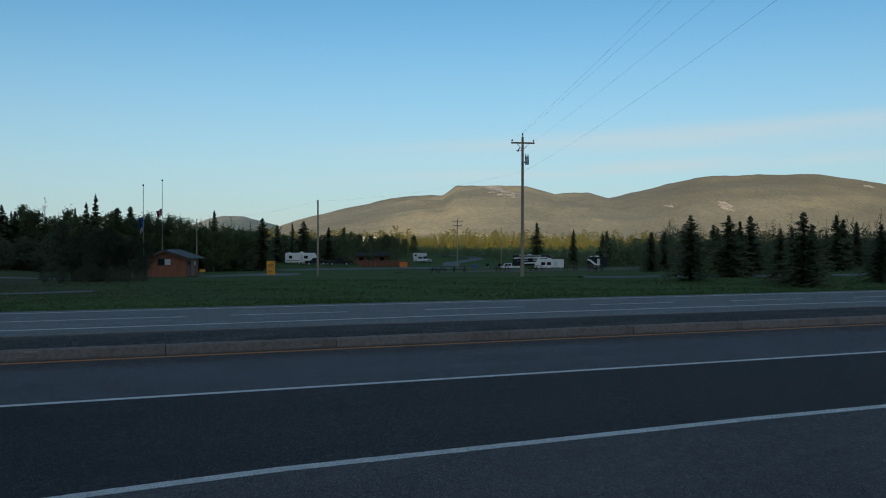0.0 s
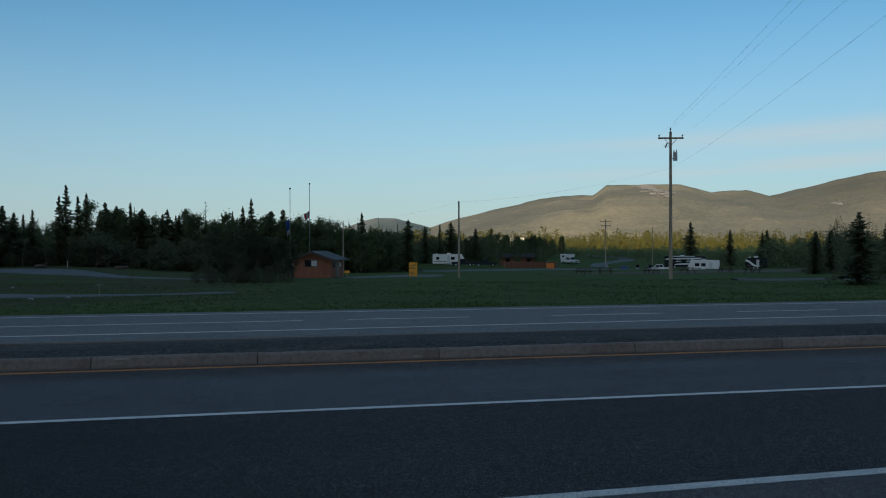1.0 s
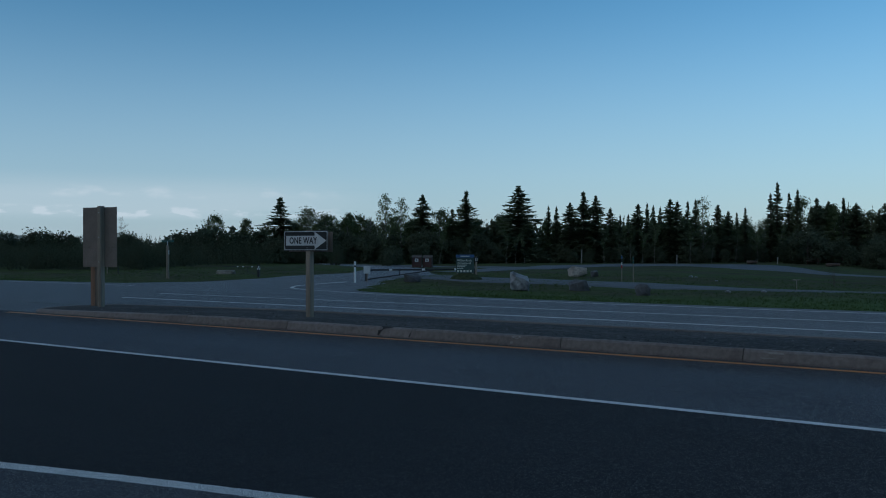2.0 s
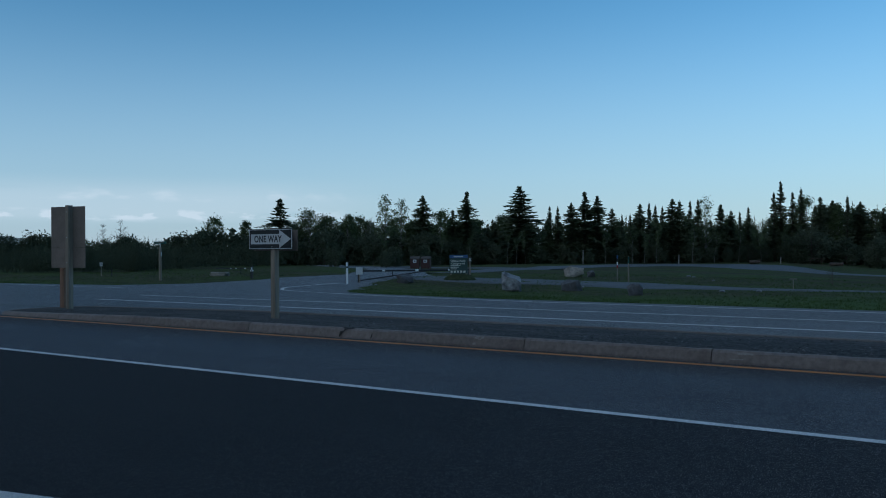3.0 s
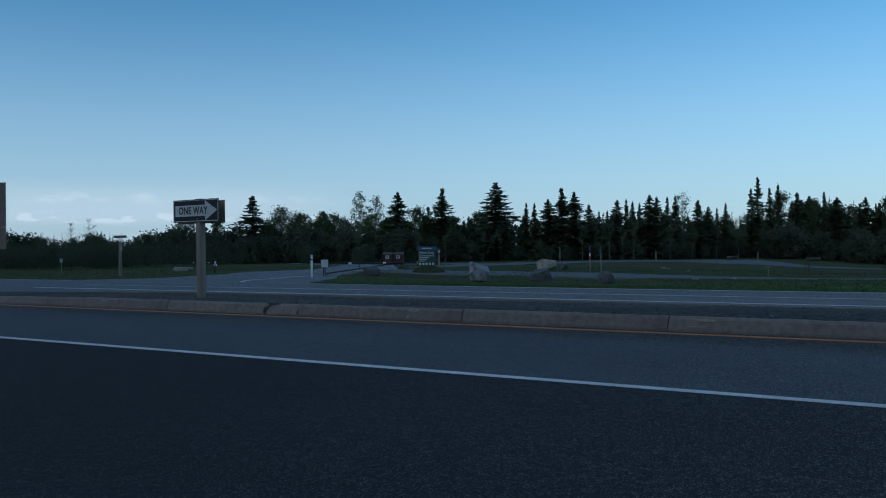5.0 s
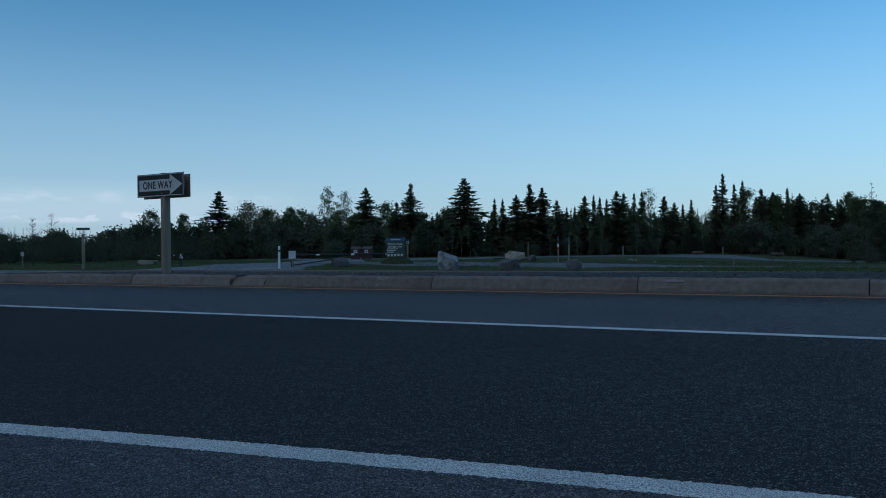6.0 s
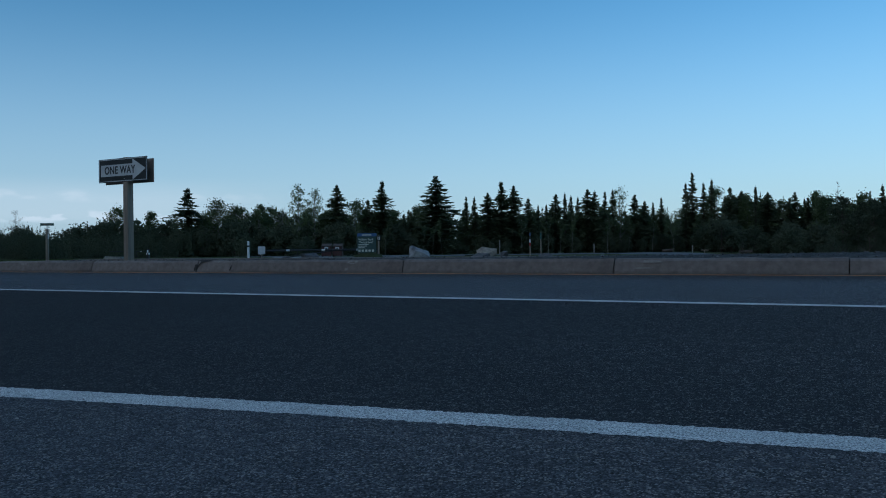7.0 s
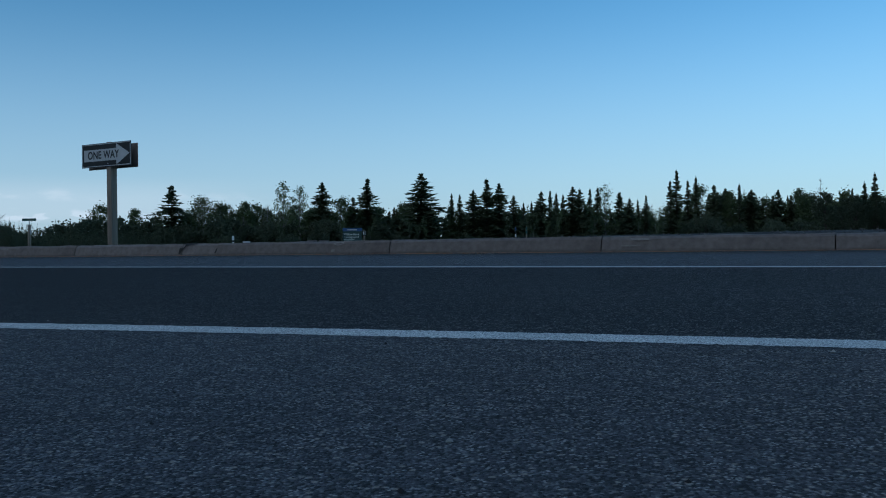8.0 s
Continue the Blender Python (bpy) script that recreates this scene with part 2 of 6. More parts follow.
def leaf_mat(name, color, other):
    m = Mat(name, color, 0.8, 0, 0.1)
    m.mix(m.random(), other)
    m.value(m.island(), 0.8, 1.2)
    m.get()
    # light that passes through the leaf
    thru = m.n.new("ShaderNodeBsdfTranslucent")
    both = m.n.new("ShaderNodeMixShader")
    both.inputs[0].default_value = 0.34
    m.l.new(m.col, thru.inputs["Color"])
    m.l.new(m.b.outputs[0], both.inputs[1])
    m.l.new(thru.outputs[0], both.inputs[2])
    m.l.new(both.outputs[0], m.n["Material Output"].inputs["Surface"])
    return m.m


M_NEEDLE = leaf_mat("spruce_needles", (0.1, 0.118, 0.07), (0.12, 0.136, 0.076))
M_LEAF = leaf_mat("aspen_leaves", (0.105, 0.135, 0.066), (0.125, 0.155, 0.072))
M_BUSH = leaf_mat("willow_leaves", (0.082, 0.097, 0.06), (0.096, 0.108, 0.066))
# darker leaf copy: shade of the west wood and grove put into its colour
M_SHADE = leaf_mat("shade_leaves", (0.068, 0.08, 0.05), (0.08, 0.092, 0.055))
M_FOREST = leaf_mat("far_forest_green", (0.125, 0.13, 0.042), (0.16, 0.15, 0.046))
M_GRASS = leaf_mat("grass_blades", (0.06, 0.1, 0.028), (0.075, 0.105, 0.032))


def bark(name, color, dark):
    m = Mat(name, color, 0.9)
    m.mix(m.ramp(m.noise(3, 4, (1, 1, 0.4)), 0.5, 0.7), dark)
    m.value(m.ramp(m.noise(30, 3, (1, 1, 0.2)), 0.3, 0.7), 0.75, 1.2)
    return m.get()


M_BARK = bark("spruce_bark", (0.09, 0.065, 0.05), (0.04, 0.03, 0.025))
M_ASPEN = bark("aspen_bark", (0.2, 0.19, 0.165), (0.1, 0.09, 0.08))
M_DEAD = bark("dead_wood", (0.26, 0.25, 0.23), (0.16, 0.15, 0.14))


def mountain_mat(name, base, pale, dark, shady=None):
    m = Mat(name, base, 1.0, 0, 0.1)
    m.mix(m.math("MULTIPLY", m.ramp(m.noise(0.0016, 5, (1, 1, 2.2), 0.6), 0.5, 0.62), 0.85), pale)
    m.mix(m.math("MULTIPLY", m.ramp(m.noise(0.005, 6, rough=0.7), 0.47, 0.6), 0.8), dark)
    m.mix(m.math("MULTIPLY", m.ramp(m.noise(0.014, 6, (1, 1, 1.3), 0.75), 0.58, 0.68), 0.6), pale)
    if shady:
        # shade on the eastern slopes, put into a darker base colour
        sep = m.n.new("ShaderNodeSeparateXYZ")
        m.l.new(m.coord, sep.inputs[0])
        x = m.math("ADD", sep.outputs["X"], m.math("MULTIPLY", m.noise(0.0022, 6, rough=0.65), 1400))
        m.mix(m.math("MULTIPLY", m.ramp(x, 2250, 2950), 0.72), shady)
    m.value(m.ramp(m.noise(0.09, 5, rough=0.7), 0.35, 0.65), 0.82, 1.15)
    return m.get()


M_MOUNTAIN = mountain_mat("mountain_slope", (0.27, 0.257, 0.2), (0.42, 0.365, 0.25), (0.215, 0.213, 0.17), (0.185, 0.172, 0.13))
# distant haze put into the slope's grey-blue base colour
M_RIDGE = mountain_mat("hazed_ridge", (0.2, 0.24, 0.22), (0.3, 0.31, 0.28), (0.165, 0.2, 0.19))
M_CLIFF = plain("cliff_rock", (0.46, 0.4, 0.34), 0.95, 0, 0.03, 0.3)


# ---- building helpers ----
def mesh_from(name, bm, material, smooth=False):
    me = bpy.data.meshes.new(name)
    bm.to_mesh(me)
    bm.free()
    if material:
        me.materials.append(material)
    if smooth:
        me.polygons.foreach_set("use_smooth", [True] * len(me.polygons))
    return me


def part(name, bm, material, parent, label="", smooth=False):
    ob = new(name, mesh_from(name, bm, material, smooth))
    ob.parent = parent
    return tagged(ob, label)


def single(name, bm, material, label="", category="", group="", kind="", smooth=False):
    return tagged(new(name, mesh_from(name, bm, material, smooth)), label, category, group, kind)


def thing(name, x, y, z, turn, label, category, group=""):
    ob = new(name)
    ob.empty_display_size = 0.3
    ob.matrix_basis = pose(x, y, z, 0, 0, turn)
    return tagged(ob, label, category, group)


def box(bm, x0, x1, y0, y1, z0, z1, bevel=0.0, m=None):
    made = bmesh.ops.create_cube(bm, size=1)["verts"]
    for v in made:
        v.co = Vector((x0 + (v.co.x + 0.5) * (x1 - x0), y0 + (v.co.y + 0.5) * (y1 - y0), z0 + (v.co.z + 0.5) * (z1 - z0)))
    if bevel:
        edges = list({e for v in made for e in v.link_edges})
        made = list({v for f in bmesh.ops.bevel(bm, geom=edges, offset=bevel, segments=2, profile=0.6, affect="EDGES")["faces"] for v in f.verts} | {v for v in made if v.is_valid})
    if m:
        bmesh.ops.transform(bm, matrix=m, verts=made)
    return bm


def rod(bm, a, b, r0, r1=None, n=10):
    a, b = Vector(a), Vector(b)
    r1 = r0 if r1 is None else r1
    made = bmesh.ops.create_cone(bm, cap_ends=True, segments=n, radius1=r0, radius2=r1, depth=(b - a).length)["verts"]
    turn = (b - a).to_track_quat("Z", "Y").to_matrix().to_4x4()
    bmesh.ops.transform(bm, matrix=Matrix.Translation((a + b) / 2) @ turn, verts=made)
    return bm


def slab(bm, outline, thick, m=None):
    """An outline in the x-z plane, pushed back along y by thick."""
    front = [bm.verts.new((x, 0, z)) for x, z in outline]
    back = [bm.verts.new((x, thick, z)) for x, z in outline]
    n = len(outline)
    bm.faces.new(front)
    bm.faces.new(back[::-1])
    for i in range(n):
        bm.faces.new((front[i], back[i], back[(i + 1) % n], front[(i + 1) % n]))
    bmesh.ops.recalc_face_normals(bm, faces=bm.faces[:])
    if m:
        bmesh.ops.transform(bm, matrix=m, verts=front + back)
    return bm


def B():
    return bmesh.new()


def from_arrays(name, verts, faces, material):
    me = bpy.data.meshes.new(name)
    me.from_pydata(verts, [], faces)
    me.materials.append(material)
    me.update()
    return me


# ---- the lie of the land ----
CROSSFALL = 0.0227


def ease(t):
    t = min(max(t, 0.0), 1.0)
    return t * t * (3 - 2 * t)


LEFT_Y, LEFT_Z = (23.5, 30, 34, 40, 60, 85, 110, 150, 500, 6000), (-0.08, -0.4, -0.4, -0.15, -0.2, -0.4, -0.5, -0.6, 0, 4)
RIGHT_Y, RIGHT_Z = (23.5, 40, 55, 80, 110, 180, 225, 265, 400, 900, 6000), (-0.08, -0.3, -0.5, -1.0, -1.6, -3.0, -2.7, -1.2, 0.2, 4.0, 4.0)


def road_z(y):
    """Height of the paved surfaces across both carriageways."""
    if y < 7.7:
        return CROSSFALL * y
    return float(np.interp(y, (7.7, 13.7, 17.4, 21.1, 23.5), (0.175, 0.16, 0.08, 0.0, -0.08)))


def land(x, y):
    if y < 23.5:
        if y < -9.4:
            return CROSSFALL * -9.4 - 0.12 * min(-9.4 - y, 8)
        return road_z(y)
    s = ease((x + 15) / 25)
    z = float(np.interp(y, LEFT_Y, LEFT_Z) * (1 - s) + np.interp(y, RIGHT_Y, RIGHT_Z) * s)
    if y > 140:
        z -= 1.25 * math.exp(-((x - 114) ** 2 + (y - 184) ** 2) / 650)
    c, h = side_road(y)
    k = ease((y - 24.5) / 4) * (1 if y > 90 else ease((abs(x - c) - h) / 2))
    return z + k * (0.09 * noise.noise((x * 0.16, y * 0.16, 0)) + 0.02 * noise.noise((x * 0.7, y * 0.7, 3)))


def side_road(y):
    """Centre and half width of the campground access road."""
    c = float(np.interp(y, (22, 24, 26, 30, 34, 38, 48, 66, 90), (-24.5, -26.5, -27.7, -28.4, -28, -27.8, -29.5, -42, -75)))
    h = float(np.interp(y, (22, 24, 26, 30, 34, 38, 42, 60), (24.5, 18.5, 14.2, 9.6, 7, 4.8, 4.2, 3.2)))
    return c, h


# ground: one sheet out to the horizon, dipped under the paving
xs = sorted({*np.arange(-90, 100, 1.5).tolist(), *[s * d for d in (100, 120, 150, 200, 280, 400, 650, 1100, 2000, 4500) for s in (-1, 1)]})
ys = sorted({*np.arange(-12, 24, 1.5).tolist(), 23.5, *np.arange(24, 70, 1.0).tolist(), *np.arange(70, 150, 3).tolist(), -4500, -2000, -900, -400, -150, -60, -30, -20, 160, 180, 210, 250, 320, 420, 600, 900, 1400, 2200, 4500})
gv, gf = [], []
for y in ys:
    for x in xs:
        z = land(x, y)
        if -9.4 < y < 23.4:
            z -= 0.25
        elif y >= 23.4:
            c, h = side_road(y)
            if y < 90 and abs(x - c) < h - 0.4:
                z -= 0.2
        gv.append((x, y, z))
nx = len(xs)
for j in range(len(ys) - 1):
    for i in range(nx - 1):
        gf.append((j * nx + i, j * nx + i + 1, (j + 1) * nx + i + 1, (j + 1) * nx + i))
ground = new("ground", from_arrays("ground", gv, gf, M_GROUND))
ground.data.polygons.foreach_set("use_smooth", [True] * len(ground.data.polygons))
tagged(ground, "rough green and straw-coloured grass verge and meadow", "ground", kind="structure")


def strip(name, material, x0, x1, y0, y1, lift, label, category, step=4.0, level=None):
    """A thin paved sheet between two lines along the highway, with a skirt."""
    cuts = sorted({y0, y1, *[y for y in (7.7, 13.7, 17.4, 21.1) if y0 < y < y1]})
    n = max(1, int((x1 - x0) / step))
    verts, faces = [], []
    for i in range(n + 1):
        x = x0 + (x1 - x0) * i / n
        for y in cuts:
            verts.append((x, y, (road_z(y) if level is None else level) + lift))
    k = len(cuts)
    for i in range(n):
        for j in range(k - 1):
            faces.append((i * k + j, (i + 1) * k + j, (i + 1) * k + j + 1, i * k + j + 1))
    ob = new(name, from_arrays(name, verts, faces, material))
    return tagged(ob, label, category, kind="structure")




def edge_y(x):
    """Where the white edge line of the near carriageway runs."""
    u = x - 10.2
    if u < -26:
        return -8.8
    return -0.385 + 0.1 * u - 0.0087 * u * u if u < 0 else -0.385 + 0.035 * min(u, 6)


def band(name, material, low, high, label):
    """A paved band of the near carriageway between two lines."""
    cuts = [-400, -200, -60, *np.arange(-24, 41, 1.0).tolist(), 60, 100, 200, 400]
    verts, faces = [], []
    for x in cuts:
        for f in (low, high):
            verts.append((x, f(x), CROSSFALL * f(x)))
    for i in range(len(cuts) - 1):
        faces.append((2 * i, 2 * i + 2, 2 * i + 3, 2 * i + 1))
    return tagged(new(name, from_arrays(name, verts, faces, material)), label, "road", kind="structure")


band("road_shoulder", M_SHOULDER, lambda x: -9.5, edge_y, "coarse grey speckled asphalt shoulder")
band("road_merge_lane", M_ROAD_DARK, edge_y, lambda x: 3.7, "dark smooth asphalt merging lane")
band("road_through_lane", M_ROAD, lambda x: 3.7, lambda x: 7.72, "grey worn asphalt lane beside the median")
strip("road_far", M_ROAD_FAR, -400, 400, 10.2, 23.5, 0.0, "paler grey asphalt of the opposite carriageway", "road", 20)
strip("road_crossing", M_ROAD_FAR, -40, -9.0, 7.72, 10.2, -0.006, "grey asphalt crossing through the median gap", "road", 10)
strip("road_crossing_median", M_MEDIAN, -400, -40, 7.72, 10.2, 0.0, "dark asphalt between the carriageways", "road", 20)

# side road into the campground
sv, sf = [], []
s_ys = [23.3] + list(np.arange(24, 92, 2.0))
for y in s_ys:
    c, h = side_road(y)
    for k in (-1 - 0.9 / h, -1, -0.5, 0, 0.5, 1, 1 + 0.9 / h):
        x = c + h * k
        sv.append((x, y, land(x, y) + (0.03 * ease((y - 24) / 6) * (1 - abs(k)) + 0.001 if abs(k) <= 1 else -0.06)))
for j in range(len(s_ys) - 1):
    for k in range(6):
        sf.append((j * 7 + k, j * 7 + k + 1, (j + 1) * 7 + k + 1, (j + 1) * 7 + k))
tagged(new("side_road", from_arrays("side_road", sv, sf, M_ROAD_FAR)), "grey asphalt access road turning off the highway", "road", kind="structure")


def ribbon(name, pts, width, material, label, category, lift=0.004, kind="structure", surface=land):
    """A painted or graded band along a smooth line."""
    line = []
    wide = width if isinstance(width, tuple) else (width, width)
    for a, b in zip(pts, pts[1:]):
        n = max(1, int(math.dist(a, b) / 0.8))
        line += [(a[0] + (b[0] - a[0]) * i / n, a[1] + (b[1] - a[1]) * i / n) for i in range(n)]
    line.append(pts[-1])
    for _ in range(6):
        line = [line[0]] + [((p[0] + 2 * q[0] + r[0]) / 4, (p[1] + 2 * q[1] + r[1]) / 4) for p, q, r in zip(line, line[1:], line[2:])] + [line[-1]]
    verts, faces = [], []
    for i, (x, y) in enumerate(line):
        a, b = line[max(i - 1, 0)], line[min(i + 1, len(line) - 1)]
        d = math.dist(a, b) or 1
        w = float(np.interp(i / (len(line) - 1), np.linspace(0, 1, len(wide)), wide))
        nxx, nyy = -(b[1] - a[1]) / d * w / 2, (b[0] - a[0]) / d * w / 2
        # a raised band gets shoulders that run out under the grass
        for s in ((-1 - 0.9 / w, -1, 1, 1 + 0.9 / w) if lift > 0.04 else (-1, 1)):
            px, py = x + s * nxx, y + s * nyy
            verts.append((px, py, surface(px, py) + (lift if abs(s) == 1 else -0.04)))
    n = len(verts) // len(line)
    for i in range(len(line) - 1):
        for k in range(n - 1):
            faces.append((n * i + k, n * i + n + k, n * i + n + k + 1, n * i + k + 1))
    ob = new(name, from_arrays(name, verts, faces, material))
    return tagged(ob, label, category, kind=kind)


def paved(x, y):
    if y < 23.5:
        return road_z(y)
    c, h = side_road(y)
    return land(x, y) + 0.03 * ease((y - 24) / 6) * (1 - min(abs(x - c) / h, 1)) + 0.001


# painted lines
ev, ef = [], []
for i in range(3200):
    x = -14 + 0.0125 * i
    for s in (-1, 1):
        y = edge_y(x) + s * (0.082 + 0.02 * noise.noise((x * 48, s * 5.0, 0)) + 0.008 * noise.noise((x * 7, s * 9.0, 4)))
        ev.append((x, y, CROSSFALL * y + 0.0018))
    if i:
        ef.append((2 * i - 2, 2 * i, 2 * i + 1, 2 * i - 1))
tagged(new("edge_line", from_arrays("edge_line", ev, ef, M_WHITE_PAINT)), "white painted edge line, gritty and worn", "road marking", kind="structure")
ribbon("lane_line", [(-300, 3.7), (300, 3.7)], 0.125, M_WHITE_THIN, "solid white painted lane line", "road marking", surface=paved)
ribbon("median_line", [(-12.7, 7.4), (300, 7.4)], 0.13, M_YELLOW_PAINT, "orange-yellow painted line beside the median kerb", "road marking", surface=paved)
ribbon("far_inner_line", [(-16, 13.55), (10, 13.75), (22, 14.3), (40, 14.4), (300, 14.4)], 0.2, M_WHITE_THIN, "thin solid white line on the opposite carriageway", "road marking", surface=paved)
ribbon("far_edge_line", [(300, 21.1), (10, 21.1), (-4, 21.0), (-12, 22.6), (-18, 25.6), (-22, 28.8), (-24.3, 31.2), (-25.4, 33.4), (-25.3, 34.8), (-24.2, 36.2)], 0.22, M_WHITE_THIN, "white edge line curving into the side road", "road marking", 0.03, surface=paved)
ribbon("far_lane_line", [(-18, 16.8), (11, 17.3)], 0.18, M_WHITE_THIN, "solid white lane line on the opposite carriageway", "road marking", surface=paved)
for x in np.arange(12.3, 120, 6.2):
    ribbon("lane_dash", [(x, 17.4), (x + 3.6, 17.4)], 0.18, M_WHITE_THIN, "white painted lane dash", "road marking", surface=paved)

ribbon("far_edge_line", [(-27.3, 22.75), (-36, 22.9), (-300, 22.9)], 0.2, M_WHITE_THIN, "white edge line beyond the side road", "road marking", 0.006, surface=paved)

# loose chippings on the shoulder: dark crumbs of asphalt and a few pale stones
rng = random.Random(41)
for label, tone, n in (("dark crumbs of asphalt lying on the shoulder", (0.012, 0.012, 0.013), 90), ("pale stone chippings lying on the shoulder", (0.3, 0.29, 0.27), 70)):
    cv, cf = [], []
    for i in range(n):
        x, y = rng.uniform(6.5, 13.5), edge_y(10) - 0.15 - 2.4 * rng.random() ** 1.3
        r = 0.0028 + 0.0045 * rng.random() ** 3
        b, a0 = len(cv), rng.uniform(0, math.tau)
        z = CROSSFALL * y
        cv += [(x + r * rng.uniform(0.7, 1.4) * math.cos(a0 + q * math.tau / 5), y + r * rng.uniform(0.7, 1.4) * math.sin(a0 + q * math.tau / 5), z + r * 0.3) for q in range(5)] + [(x, y, z + r * 1.1), (x, y, z - r * 0.4)]
        cf += [(b + q, b + (q + 1) % 5, b + 5) for q in range(5)] + [(b + (q + 1) % 5, b + q, b + 6) for q in range(5)]
    tagged(new("chippings", from_arrays("chippings", cv, cf, plain("chipping_" + label.split()[0], tone, 0.9, 0, 40, 0.2))), label, "chippings", kind="stuff")

# median with its kerb stones
MED_Z = road_z(7.7) + 0.165
bm = B()
NOSE = -11.45


def taper(x):
    """How much of its full height the kerb has towards the nose."""
    return float(np.interp(x, (-12.6, -11.0, -5.0), (0.35, 0.55, 1.0)))


nose = [(NOSE - 1.1 * math.sin(a), 9.0 - 1.18 * math.cos(a)) for a in np.linspace(0, math.pi, 11)]
near = [(200, 7.82)] + [(x, 7.82) for x in (-5, -6.5, -8, -9.5, -10.5)] + nose[:6]
far = [(200, 10.18)] + [(x, 10.18) for x in (-5, -6.5, -8, -9.5, -10.5)] + nose[:4:-1]
far_pairs = list(zip(near[1:-1], far[1:-1]))
stations = [(x, (7.82, 10.18)) for x in (200, 120, 80, 60)] + [(x, (7.82, 10.18)) for x in np.arange(45, -5, -0.5).tolist()] + [(p[0], (p[1], q[1])) for p, q in far_pairs if p[0] <= -5]


def crown(x, y):
    """Height of the gritty fill between the kerbs, heaped in the middle."""
    k = math.sin(math.pi * min(max((y - 7.82) / 2.36, 0), 1)) ** 0.7
    heap = float(np.interp(x, (-11, -3, 4, 12, 30), (0.0, 0.01, 0.035, 0.085, 0.085)))
    rough = 0.009 * noise.noise((x * 0.9, y * 2.0, 1)) + 0.004 * noise.noise((x * 4, y * 4, 2))
    return road_z(7.7) + 0.158 * taper(x) + k * (heap + (rough if x > -9 else 0))


rows = [[bm.verts.new((x, lo + (hi - lo) * k / 8, crown(x, lo + (hi - lo) * k / 8))) for k in range(9)] for x, (lo, hi) in stations]
for a, b in zip(rows, rows[1:]):
    for k in range(8):
        bm.faces.new((a[k], b[k], b[k + 1], a[k + 1]))
bmesh.ops.recalc_face_normals(bm, faces=bm.faces[:])
median = single("median", bm, M_MEDIAN, "raised dark asphalt median between the carriageways", "median", kind="structure")

# loose grit and pebbles on the fill
rng = random.Random(77)
pv, pf = [], []
for i in range(3800):
    x = -10.5 + 40 * rng.random() ** 1.2
    y = 7.9 + 2.2 * (rng.random() ** 2 if rng.random() < 0.6 else rng.random())
    r = 0.007 + 0.015 * rng.random() ** 3
    z = crown(x, y) + r * 0.3
    b = len(pv)
    a0 = rng.uniform(0, math.tau)
    pv += [(x + r * rng.uniform(0.7, 1.3) * math.cos(a0 + q * math.tau / 4), y + r * rng.uniform(0.7, 1.3) * math.sin(a0 + q * math.tau / 4), z) for q in range(4)] + [(x, y, z + r * 0.8), (x, y, z - r * 0.7)]
    pf += [(b + q, b + (q + 1) % 4, b + 4) for q in range(4)] + [(b + (q + 1) % 4, b + q, b + 5) for q in range(4)]
M_GRIT = Mat("grit_pebbles", (0.115, 0.11, 0.105), 0.9, 0, 0.1)
M_GRIT.value(M_GRIT.island(), 0.3, 1.6)
tagged(new("median_grit", from_arrays("median_grit", pv, pf, M_GRIT.get())), "grey grit and small pebbles on the median", "grit", kind="stuff")

JOINTS = [-9.2, -5.7, -2.5, 0.0, 0.74, 3.94, 7.03, 9.72, 12.91, 16.69, 19.81]
JOINTS = [NOSE] + JOINTS + [19.81 + 3.1 * k for k in range(1, 24)]
kerb = tagged(new("kerb"), "brown-grey concrete median kerb cast in jointed lengths", "kerb", kind="structure")


def kerb_piece(length, seed, x0):
    rng = random.Random(seed)
    bm = B()
    prof = [(0.0, -0.06), (0.0, 0.03), (0.035, 0.152), (0.07, 0.182), (0.13, 0.188), (0.19, 0.18), (0.2, -0.06)]
    n = max(2, int(length / 0.25))
    rows = []
    for i in range(n + 1):
        x = length * i / n
        rows.append([bm.verts.new((x, py + rng.uniform(-0.004, 0.004), (pz + (rng.uniform(-0.007, 0.007) if pz > 0.1 else 0)) * (taper(x0 + x) if pz > 0 else 1))) for py, pz in prof])
    for a, b in zip(rows, rows[1:]):
        for k in range(len(prof) - 1):
            bm.faces.new((a[k], b[k], b[k + 1], a[k + 1]))
    bm.faces.new(rows[0])
    bm.faces.new(rows[-1][::-1])
    bmesh.ops.recalc_face_normals(bm, faces=bm.faces[:])
    return mesh_from("kerb_stone", bm, M_KERB)


for i, (a, b) in enumerate(zip(JOINTS, JOINTS[1:])):
    ob = new("kerb_stone", kerb_piece(b - a - 0.014, i, a))
    ob.parent = kerb
    ob.location = (a + 0.007, 7.65 + 0.006 * math.sin(i * 2.1), road_z(7.65) + 0.004 * math.sin(i * 1.3))
# far side and rounded nose
bm = B()
path = [(100, 10.2), (-5, 10.3)] + [(NOSE - 1.25 * math.sin(a), 9.0 + 1.3 * math.cos(a)) for a in np.linspace(0, math.pi, 11)]
rows = []
for i, (x, y) in enumerate(path):
    d = Vector((0, 1)) if i < 2 else Vector((x - NOSE, y - 9.0)).normalized()
    rows.append([bm.verts.new((x + d.x * o, y + d.y * o, road_z(y) + h * (taper(x) if h > 0 else 1))) for o, h in ((0.05, -0.05), (0.03, 0.05), (-0.02, 0.17), (-0.06, 0.2), (-0.16, 0.195), (-0.17, 0.0))])
for a, b in zip(rows, rows[1:]):
    for k in range(5):
        bm.faces.new((a[k], b[k], b[k + 1], a[k + 1]))
bmesh.ops.recalc_face_normals(bm, faces=bm.faces[:])
